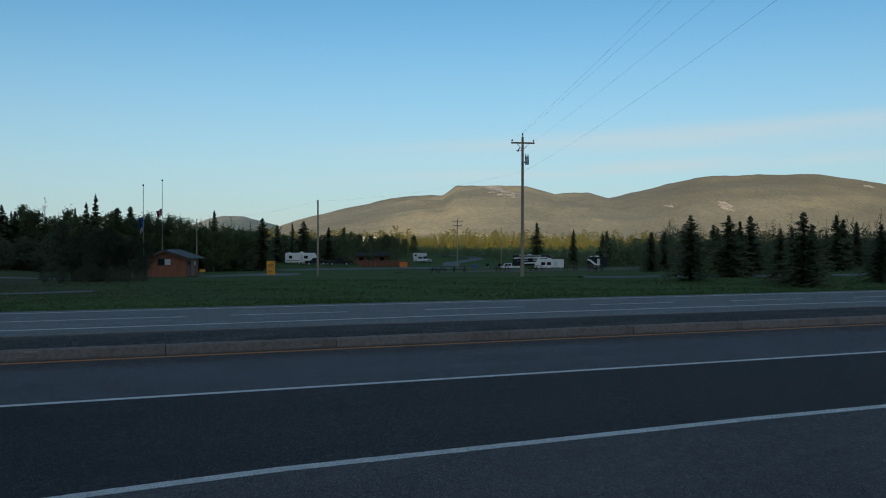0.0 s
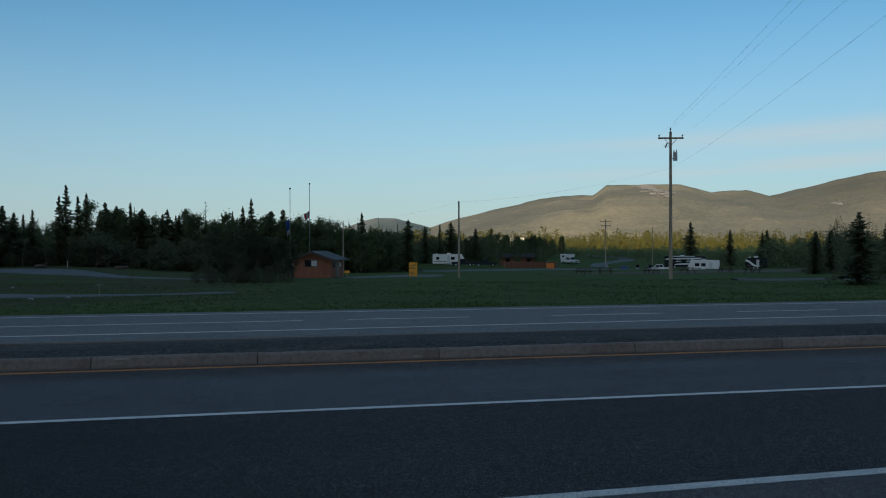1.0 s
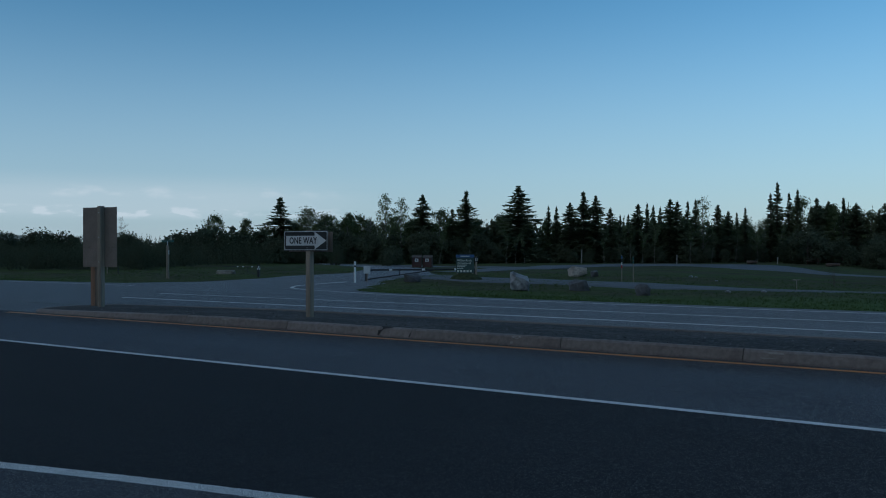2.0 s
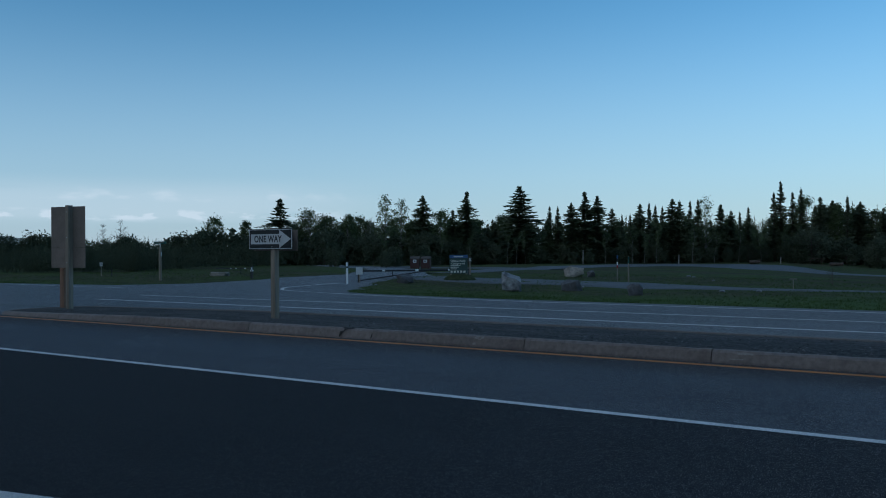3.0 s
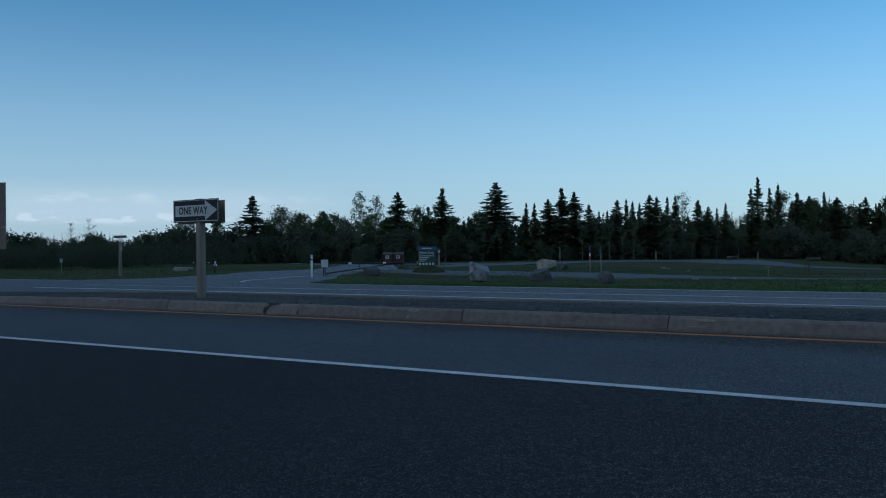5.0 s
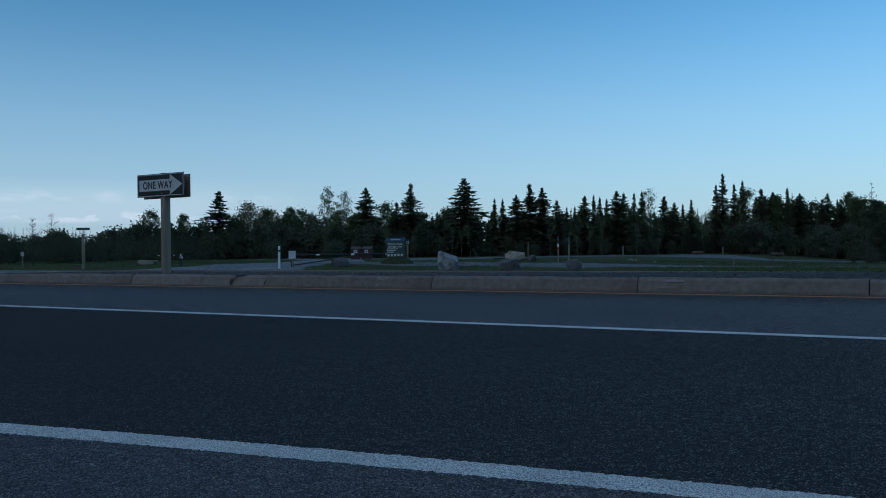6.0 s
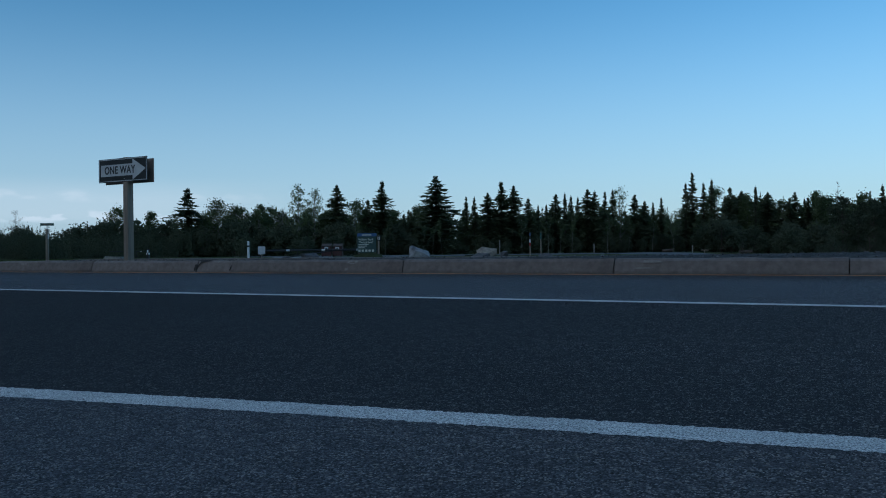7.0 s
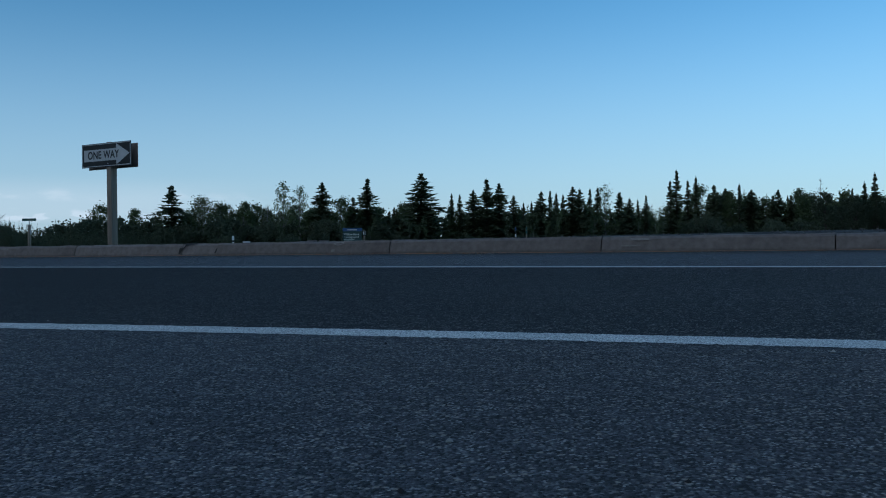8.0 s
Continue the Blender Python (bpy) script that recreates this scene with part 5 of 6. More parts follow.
def waste_bin(x, y, turn):
    s = thing("waste_bin", x, y, land(x, y), turn, "dark red steel waste bin with a sloping lid at the wood", "bin", "bins at the wood")
    s.scale = (0.88, 0.88, 0.88)
    bm = B()
    box(bm, -0.52, 0.52, -0.45, 0.45, 0.1, 1.2, 0.03)
    part("body", bm, M_BIN_RED, s)
    bm = B()
    for v in bmesh.ops.create_cube(bm, size=1)["verts"]:
        v.co = Vector((v.co.x * 1.1, v.co.y * 1.0, 1.3 + v.co.z * 0.1 + v.co.y * 0.25))
    part("lid", bm, M_BARK, s, "dull brown sloping lid")
    part("sticker", box(B(), -0.2, 0.2, -0.462, -0.4525, 0.75, 1.1, 0.003), M_SIGN_WHITE, s, "white square sticker")
    part("mark", box(B(), -0.09, 0.09, -0.466, -0.4635, 0.85, 1.0), M_BLACK, s, "dark mark on the sticker")
    for a in (-0.4, 0.4):
        part("foot", box(B(), a - 0.06, a + 0.06, -0.4, 0.4, -0.05, 0.1, 0.005), M_BLACK, s)
    return s


waste_bin(-39.6, 66.2, 30)
waste_bin(-38.75, 66.9, 24)


def welcome_board(x, y, turn):
    z = land(x, y)
    bm = B()
    bmesh.ops.create_icosphere(bm, subdivisions=3, radius=1)
    for v in bm.verts:
        v.co = Vector((x + v.co.x * 1.15, y + 0.15 + v.co.y * 0.8, z - 0.1 + max(v.co.z, -0.2) * 0.52 + 0.05 * noise.noise(v.co * 3)))
    single("planting_bed", bm, plain("dark_turf", (0.045, 0.056, 0.028), 0.95, 0, 5, 0.3, 0.05), "low grassy mound under the campground board", "mound")
    s = thing("campground_board", x, y, z + 0.3, turn, "dark campground name board with blue header on the grassy mound", "sign")
    w, z0, h = 1.12, 0.12, 1.12
    part("panel", box(B(), -w / 2, w / 2, -0.04, 0.04, z0, z0 + h, 0.008), M_GREEN_BOARD, s, "dark green painted panel")
    head = part("header", box(B(), -w / 2 - 0.004, w / 2 + 0.03, -0.052, 0.052, z0 + h - 0.15, z0 + h + 0.03, 0.01), M_BLUE, s, "blue header strip")
    part("writing", box(B(), -0.28, 0.28, -0.056, -0.0525, z0 + h - 0.1, z0 + h - 0.04), M_CREAM, head)
    for a in (-w / 2 + 0.08, w / 2 - 0.08):
        part("leg", box(B(), a - 0.05, a + 0.05, 0.045, 0.13, -0.4, z0 + h - 0.1, 0.005), M_POST, s)
    for body, size, dz in (("Willow Rock", 0.17, 0.78), ("Campground", 0.16, 0.62)):
        text(body, size, s, Matrix.Translation((-0.04, -0.043, z0 + dz)) @ UPRIGHT, M_CREAM)
    for k in range(3):
        part("writing", box(B(), -0.5, 0.12 - 0.12 * k, -0.045, -0.0405, z0 + 0.47 - 0.1 * k, z0 + 0.51 - 0.1 * k), M_CREAM, s)
    for k in range(5):
        part("pictogram", box(B(), -0.5 + 0.2 * k, -0.37 + 0.2 * k, -0.045, -0.0405, z0 + 0.05, z0 + 0.18, 0.002), M_CREAM, s)
    part("side_post", box(B(), w / 2 + 0.1, w / 2 + 0.2, -0.05, 0.05, -0.4, z0 + h - 0.1, 0.005), M_POST, s)
    part("side_plate", box(B(), w / 2 + 0.04, w / 2 + 0.27, -0.07, -0.052, z0 + 0.7, z0 + 1.0, 0.004), M_BLACK, s, "small dark plate with pale digits")
    for k in (0.09, 0.18):
        part("mark", box(B(), w / 2 + k, w / 2 + k + 0.045, -0.076, -0.0705, z0 + 0.75, z0 + 0.95), M_CREAM, s)
    return s


welcome_board(-18.0, 40.3, 33)


def boulder(x, y, w, d, h, mat, label, seed, lean=0.0):
    """A split rock: flat broken faces with worn edges, leaning to one side."""
    rng = random.Random(seed * 13 + 1)
    bm = B()
    for k in range(18):
        u = Vector((rng.gauss(0, 1), rng.gauss(0, 1), rng.gauss(0, 0.8))).normalized() * rng.uniform(0.92, 1.06)
        bm.verts.new([math.copysign(abs(a) ** 0.55, a) * 0.92 for a in u])
    hull = bmesh.ops.convex_hull(bm, input=bm.verts[:])
    bmesh.ops.delete(bm, geom=list({g for g in hull["geom_interior"] + hull["geom_unused"] if isinstance(g, bmesh.types.BMVert)}), context="VERTS")
    bmesh.ops.bevel(bm, geom=bm.edges[:], offset=0.07, segments=2, profile=0.6, affect="EDGES", clamp_overlap=True)
    bmesh.ops.triangulate(bm, faces=bm.faces[:])
    bmesh.ops.subdivide_edges(bm, edges=[e for e in bm.edges if e.calc_length() > 0.2], cuts=2, use_grid_fill=True)
    bmesh.ops.triangulate(bm, faces=bm.faces[:])
    for v in bm.verts:
        c = v.co * (1 + 0.07 * noise.noise(v.co * 2.3 + Vector((seed * 7.1, 0, 0))) + 0.025 * noise.noise(v.co * 7))
        v.co = Vector((c.x * w / 2, c.y * d / 2, (c.z * 0.62 + 0.36 + lean * c.x) * h))
    ob = single("boulder", bm, mat, label, "boulder", "boulders on the verge")
    ob.location = (x, y, land(x, y))
    ob.rotation_euler = (0, 0, radians(30))
    return ob


boulder(-10.7, 33.9, 1.25, 1.0, 1.02, M_ROCK_PALE, "pale grey angular boulder on the grass verge", 1, -0.22)
boulder(-14.6, 50.0, 1.6, 1.1, 0.78, M_ROCK_TAN, "long tan boulder lying on the grass", 8)
boulder(-7.8, 34.9, 1.2, 0.9, 0.62, M_ROCK_DARK, "dark brown rounded boulder on the verge", 3)
boulder(-3.55, 32.4, 0.8, 0.8, 0.6, M_ROCK_DARK, "small dark mottled boulder in the grass", 4)
boulder(-20.1, 37.5, 1.2, 0.9, 0.7, M_ROCK_DARK, "low dark grey boulder beside the barrier gate", 5)
boulder(-13.5, 50.3, 0.6, 0.7, 0.5, M_ROCK_DARK, "small dark boulder beside the tan one", 6)
boulder(-39.4, 40.2, 1.6, 1.0, 0.35, M_ROCK_TAN, "flat tan rock in the roadside grass", 7)


def banded_post(x, y, h, bands, label, shaft=None):
    s = thing("marker_post", x, y, land(x, y), 0, label, "post")
    part("shaft", rod(B(), (0, 0, -0.1), (0, 0, h), 0.036, 0.033, 10), shaft or M_POST, s)
    for k, mat in enumerate(bands):
        part("band", rod(B(), (0, 0, h - 0.2 * k - 0.2), (0, 0, h - 0.2 * k - 0.02), 0.041, None, 10), mat, s)
    return s


banded_post(-9.4, 44.9, 1.6, (M_BLUE, M_BLACK, M_WHITE_POST, M_FLAG_RED), "thin post with blue, white and red bands")
banded_post(-7.6, 42.1, 1.5, (M_TEAL, M_TEAL), "thin wooden post with a dark green sleeve")
for x, y, h in ((-38.6, 105, 1.9), (-25.5, 106, 1.2), (-14.1, 112, 0.9)):
    s = thing("wooden_stake", x, y, land(x, y), 0, "short pale wooden stake at the forest edge", "post", "stakes at the wood")
    part("shaft", rod(B(), (0, 0, -0.1), (0.02, 0, h), 0.075, 0.07, 9), M_DEAD, s)
    part("top", rod(B(), (0.02, 0, h), (0.02, 0, h + 0.05), 0.07, 0.03, 9), M_DEAD, s)

s = thing("street_sign", -40.2, 35.4, land(-40.2, 35.4), 30, "green street-name blade on a thick wooden post", "sign")
part("post", rod(B(), (0, 0, -0.2), (0, 0, 2.4), 0.11, 0.1, 12), M_POST, s)
part("bracket", rod(B(), (0, 0, 2.4), (0, 0, 2.7), 0.03, None, 8), M_STEEL, s)
blade = part("blade", box(B(), -0.45, 0.45, -0.015, 0.015, 2.64, 2.81, 0.004), M_TEAL, s)
part("writing", box(B(), -0.3, 0.3, -0.02, -0.0155, 2.71, 2.74), M_SIGN_BACK, blade)
part("plate", box(B(), 0.08, 0.13, -0.13, 0.0, 1.75, 2.05, 0.01), M_TRANSFORMER, s, "small grey reflector plate")
notice("notice_sign", -51.5, 38.5, 0.22, 0.3, 0.8, M_SIGN_WHITE, "small white roadside notice on a thin post", 40)
banded_post(-48.85, 37.6, 0.65, (M_BLACK,), "short dark stake in the roadside grass", M_BLACK)
banded_post(-33.9, 38.2, 0.85, (M_WHITE_POST,), "short dark post with a white top by the gate", M_BLACK)


# ---- the booth and flagpoles ----
def booth(x, y, turn):
    s = thing("booth", x, y, land(x, y), turn, "small red-brown wooden booth with a grey gable roof", "building")
    w, d, h, ridge = 4.1, 3.9, 2.05, 2.75
    bm = B()
    n = 9
    box(bm, -w / 2, w / 2, -d / 2 + 0.012, -d / 2 + 0.09, 0, h)
    front = part("front_wall", bm, M_RED_WOOD, s, "red-brown board front wall")
    for k in range(n):
        part("board", box(B(), -w / 2, w / 2, -d / 2 - 0.002, -d / 2 + 0.0115, h * k / n, h * (k + 1) / n - 0.012), M_RED_WOOD, front)
    bm = slab(B(), [(-w / 2, h), (w / 2, h), (0, ridge - 0.06)], 0.08, Matrix.Translation((0, -d / 2 + 0.005, 0)))
    part("gable", bm, M_RED_WOOD, s)
    for name, x0, x1, y0, y1 in (("side_wall", w / 2 - 0.09, w / 2, -d / 2 + 0.09, d / 2), ("side_wall", -w / 2, -w / 2 + 0.09, -d / 2 + 0.09, d / 2), ("back_wall", -w / 2 + 0.09, w / 2 - 0.09, d / 2 - 0.09, d / 2)):
        part(name, box(B(), x0, x1, y0, y1, 0, h), M_RED_WOOD, s)
    for sign in (-1, 1):
        bm = B()
        over, slope = 0.55, (ridge - h) / (w / 2)
        a = [(0, ridge), (sign * (w / 2 + over), ridge - slope * (w / 2 + over)), (sign * (w / 2 + over), ridge - slope * (w / 2 + over) + 0.09), (0, ridge + 0.09)]
        slab(bm, a if sign > 0 else a[::-1], d + 0.9, Matrix.Translation((0, -d / 2 - 0.45, 0)))
        part("roof_slope", bm, M_ROOF, s, "grey metal roof slope")
        bm = slab(B(), [(px, pz - 0.14) for px, pz in (a if sign > 0 else a[::-1])], 0.03, Matrix.Translation((0, -d / 2 - 0.482, 0)))
        part("fascia", bm, M_BROWN_STRIPE, s, "dark brown fascia board")
    win = part("window", box(B(), -0.85, 0.55, -d / 2 - 0.05, -d / 2 - 0.004, 1.22, 1.93, 0.01), M_BLACK, s, "dark-framed window")
    part("pane", box(B(), -0.78, -0.2, -d / 2 - 0.058, -d / 2 - 0.052, 1.28, 1.87), M_DARK_GLASS, win)
    part("pane", box(B(), -0.1, 0.49, -d / 2 - 0.058, -d / 2 - 0.052, 1.28, 1.87), M_PALE_GLASS, win, "pale whitish window pane")
    win = part("window", box(B(), w / 2 + 0.004, w / 2 + 0.05, -1.5, -0.8, 1.1, 1.9, 0.01), M_BLACK, s)
    part("pane", box(B(), w / 2 + 0.052, w / 2 + 0.058, -1.43, -0.87, 1.16, 1.84), M_DARK_GLASS, win)
    door = part("door", box(B(), w / 2 + 0.004, w / 2 + 0.05, -0.5, 0.45, 0.02, 2.0, 0.01), M_BROWN_STRIPE, s, "dark brown door")
    part("handle", rod(B(), (w / 2 + 0.05, -0.38, 1.0), (w / 2 + 0.1, -0.38, 1.0), 0.03, None, 8), M_STEEL, door)
    part("notice", box(B(), w / 2 + 0.004, w / 2 + 0.03, 0.65, 1.0, 1.2, 1.6), M_SIGN_WHITE, s, "white paper notice")
    part("notice", box(B(), -w / 2 - 0.3, -w / 2 - 0.01, -d / 2 + 0.1, -d / 2 + 0.13, 1.3, 1.55), M_SIGN_WHITE, s, "white paper notice")
    part("meter_box", box(B(), -w / 2 - 0.32, -w / 2 - 0.002, -d / 2 + 0.14, -d / 2 + 0.6, 0, 1.7, 0.01), M_BLACK, s, "dark cupboard at the side wall")
    return s


booth(16.3, 84.6, -24)
s = thing("fee_box", 19.0, 82.0, land(19, 82), -20, "yellow fee box on a post beside the booth", "box")
part("post", box(B(), -0.05, 0.05, -0.05, 0.05, -0.1, 0.6), M_POST, s)
part("box", box(B(), -0.27, 0.27, -0.13, 0.13, 0.45, 0.72, 0.02), M_YELLOW, s)


def yellow_board(x, y, turn):
    s = thing("information_board", x, y, land(x, y), turn, "upright orange-yellow information board standing in the grass", "sign")
    for a in (-0.36, 0.36):
        part("leg", box(B(), a - 0.04, a + 0.04, 0.0, 0.07, -0.2, 1.5, 0.004), M_POST, s)
    panel = part("panel", box(B(), -0.43, 0.43, -0.03, -0.002, 0.12, 1.55, 0.006), M_YELLOW, s, "orange-yellow panel")
    for z, a, b in ((1.36, 0.04, 0.3), (1.2, -0.3, 0.3), (1.06, -0.3, 0.18), (0.92, -0.3, 0.3), (0.55, -0.3, 0.05), (0.44, -0.3, 0.22), (0.33, -0.3, 0.0)):
        part("writing", box(B(), a, b, -0.035, -0.0305, z - 0.03, z + 0.03), M_BROWN_STRIPE, panel)
    return s


yellow_board(25.6, 80.0, -14)


M_POLE_GREY = plain("flagpole_paint", (0.24, 0.24, 0.24), 0.6, 0, 6, 0.1)


def flagpole(x, y, top, flag_z, drop, wide, colours, label):
    s = thing("flagpole", x, y, land(x, y), 0, label, "flagpole", "flagpoles at the booth")
    h = top - land(x, y)
    part("pole", rod(B(), (0, 0, -0.2), (0, 0, h), 0.036, 0.026, 10), M_POLE_GREY, s)
    bm = B()
    bmesh.ops.create_uvsphere(bm, u_segments=10, v_segments=8, radius=0.09)
    bmesh.ops.translate(bm, vec=(0, 0, h + 0.05), verts=bm.verts[:])
    part("finial", bm, M_BLACK, s)
    z = flag_z - land(x, y)
    for k, (mat, a, b, c, d) in enumerate(colours):
        # one field of the limp cloth, from a to b along the fly and from c to d down the hoist
        bm = B()
        rows = []
        for j in range(9):
            v = c + (d - c) * j / 8
            row = []
            for i in range(7):
                u = a + (b - a) * i / 6
                row.append(bm.verts.new((-0.04 - u * wide * (1 - 0.25 * v), 0.1 * math.sin(9 * u + 3 * v), z - drop * v - 0.4 * wide * u + 0.06 * math.sin(7 * u))))
            rows.append(row)
        for p, q in zip(rows, rows[1:]):
            for i in range(6):
                bm.faces.new((p[i], p[i + 1], q[i + 1], q[i]))
        bmesh.ops.solidify(bm, geom=bm.faces[:], thickness=0.01)
        part("flag_cloth", bm, mat, s, "limp hanging flag cloth")
    return s


flagpole(12.9, 74.8, 7.6, 4.75, 1.4, 0.4, ((M_FLAG_BLUE, 0, 1, 0, 0.68), (M_FLAG_WHITE, 0, 0.75, 0.68, 1.0)), "slim steel flagpole with a limp blue and white flag")
flagpole(15.55, 88.4, 9.07, 6.05, 0.75, 0.6, ((M_FLAG_RED, 0.0, 0.28, 0, 1), (M_FLAG_WHITE, 0.28, 0.55, 0, 1), (M_FLAG_RED, 0.55, 1.0, 0, 1)), "slim steel flagpole with a limp red and white flag")


# ---- poles and wires ----
def cross_arm(s, z, turn, length):
    m = pose(0, 0, z, 0, 0, turn)
    arm = part("cross_arm", box(B(), -length / 2, length / 2, -0.14, -0.04, -0.07, 0.07, 0.006, m), M_POLE, s)
    for k in (-0.46, 0.46):
        bm = rod(B(), m @ Vector((k * length, -0.09, 0.06)), m @ Vector((k * length, -0.09, 0.2)), 0.03, 0.03, 8)
        rod(bm, m @ Vector((k * length, -0.09, 0.16)), m @ Vector((k * length, -0.09, 0.3)), 0.075, 0.045, 10)
        part("insulator", bm, M_INSULATOR, arm)
        bm = rod(B(), m @ Vector((k * length * 0.55, -0.09, -0.06)), m @ Vector((0, -0.09, -0.62)), 0.022, None, 6)
        part("brace", bm, M_STEEL, s)
    return arm


def utility_pole(x, y, top, turn, label, arms=(), kit=False, radius=0.15):
    s = thing("utility_pole", x, y, land(x, y), 0, label, "utility pole")
    h = top - land(x, y)
    part("pole", rod(B(), (0, 0, -0.3), (0, 0, h), radius, radius * 0.62, 14), M_POLE, s)
    for dz, length in arms:
        cross_arm(s, h - dz, turn, length)
    if kit:
        bm = rod(B(), (0, 0, h - 0.02), (0, 0, h + 0.22), 0.03, None, 8)
        rod(bm, (0, 0, h + 0.12), (0, 0, h + 0.34), 0.08, 0.04, 10)
        part("insulator", bm, M_INSULATOR, s)
        m = pose(0, 0, 0, 0, 0, turn)
        can = part("transformer", rod(B(), m @ Vector((0.36, -0.12, h - 2.45)), m @ Vector((0.36, -0.12, h - 1.75)), 0.18, None, 16), M_TRANSFORMER, s, "grey transformer can")
        for k in (-0.1, 0.1):
            part("bushing", rod(B(), m @ Vector((0.36 + k, -0.12, h - 1.75)), m @ Vector((0.36 + k, -0.12, h - 1.5)), 0.05, 0.03, 8), M_INSULATOR, can)
        part("bracket", box(B(), 0.05, 0.2, -0.16, -0.06, h - 2.3, h - 2.2, 0, m), M_STEEL, s)
        part("cutout", rod(B(), m @ Vector((-0.45, -0.1, h - 1.35)), m @ Vector((-0.3, -0.1, h - 0.95)), 0.05, None, 8), M_INSULATOR, s, "brown fuse cutout")
        part("cutout_arm", rod(B(), m @ Vector((0, -0.1, h - 1.2)), m @ Vector((-0.6, -0.1, h - 1.2)), 0.03, None, 6), M_STEEL, s)
    return s


PX, PY = 43.7, 59.0
utility_pole(PX, PY, 11.75, -14, "tall brown wooden utility pole with cross-arm and transformer", ((0.55, 2.1),), True, 0.165)
utility_pole(29.1, 74.3, 6.6, 0, "plain grey-brown wooden service pole", (), False, 0.12)
utility_pole(87.2, 175.2, 8.3, -20, "distant wooden utility pole with double cross-arms", ((0.5, 2.6), (1.5, 2.2)), False, 0.15)
utility_pole(20.2, 98.0, 5.3, 0, "thin bare pole behind the booth", (), False, 0.09)
utility_pole(12.0, -27.0, 11.6, -14, "wooden utility pole on the near side of the highway", ((0.55, 2.1),), False, 0.165)
utility_pole(118.0, 215.0, 7.5, -20, "thin distant pole among the trees", (), False, 0.12)


def wire(a, b, sag, label):
    bm = B()
    a, b = Vector(a), Vector(b)
    d = (b - a).normalized()
    u = d.cross(Vector((0, 0, 1))).normalized()
    w = u.cross(d)
    rings = []
    for i in range(17):
        t = i / 16
        p = a.lerp(b, t) - Vector((0, 0, 4 * sag * t * (1 - t)))
        rings.append([bm.verts.new(p + (u * math.cos(k * math.tau / 5) + w * math.sin(k * math.tau / 5)) * 0.0032) for k in range(5)])
    for p, q in zip(rings, rings[1:]):
        for k in range(5):
            bm.faces.new((p[k], p[(k + 1) % 5], q[(k + 1) % 5], q[k]))
    return single("overhead_wire", bm, M_WIRE, label, "wire", "wires between the poles")


for off in (-0.97, 0.97):
    c, q = math.cos(radians(-14)), math.sin(radians(-14))
    wire((PX + off * c + 0.02, PY + off * q - 0.09, 11.4), (12 + off * c, -27 + off * q, 11.3), 0.5, "thin dark overhead wire crossing the highway")
wire((PX, PY, 12.05), (12, -27, 11.6), 0.5, "thin dark overhead wire at the pole top")
wire((PX, PY, 8.7), (12, -27, 10.2), 0.9, "thin dark lower service wire")
wire((PX, PY, 8.7), (29.1, 74.3, 6.5), 0.5, "thin service wire running to the short pole")
wire((29.1, 74.3, 6.5), (20.2, 98, 5.2), 0.4, "thin service wire running to the booth pole")


# ---- vehicles ----
def wheels(s, spots, r, w=0.22):
    for x, y in spots:
        t = part("wheel", rod(B(), (x, y - w / 2, r), (x, y + w / 2, r), r, None, 18), M_RUBBER, s)
        part("rim", rod(B(), (x, y - w / 2 - 0.012, r), (x, y + w / 2 + 0.012, r), r * 0.58, None, 14), M_STEEL, t)


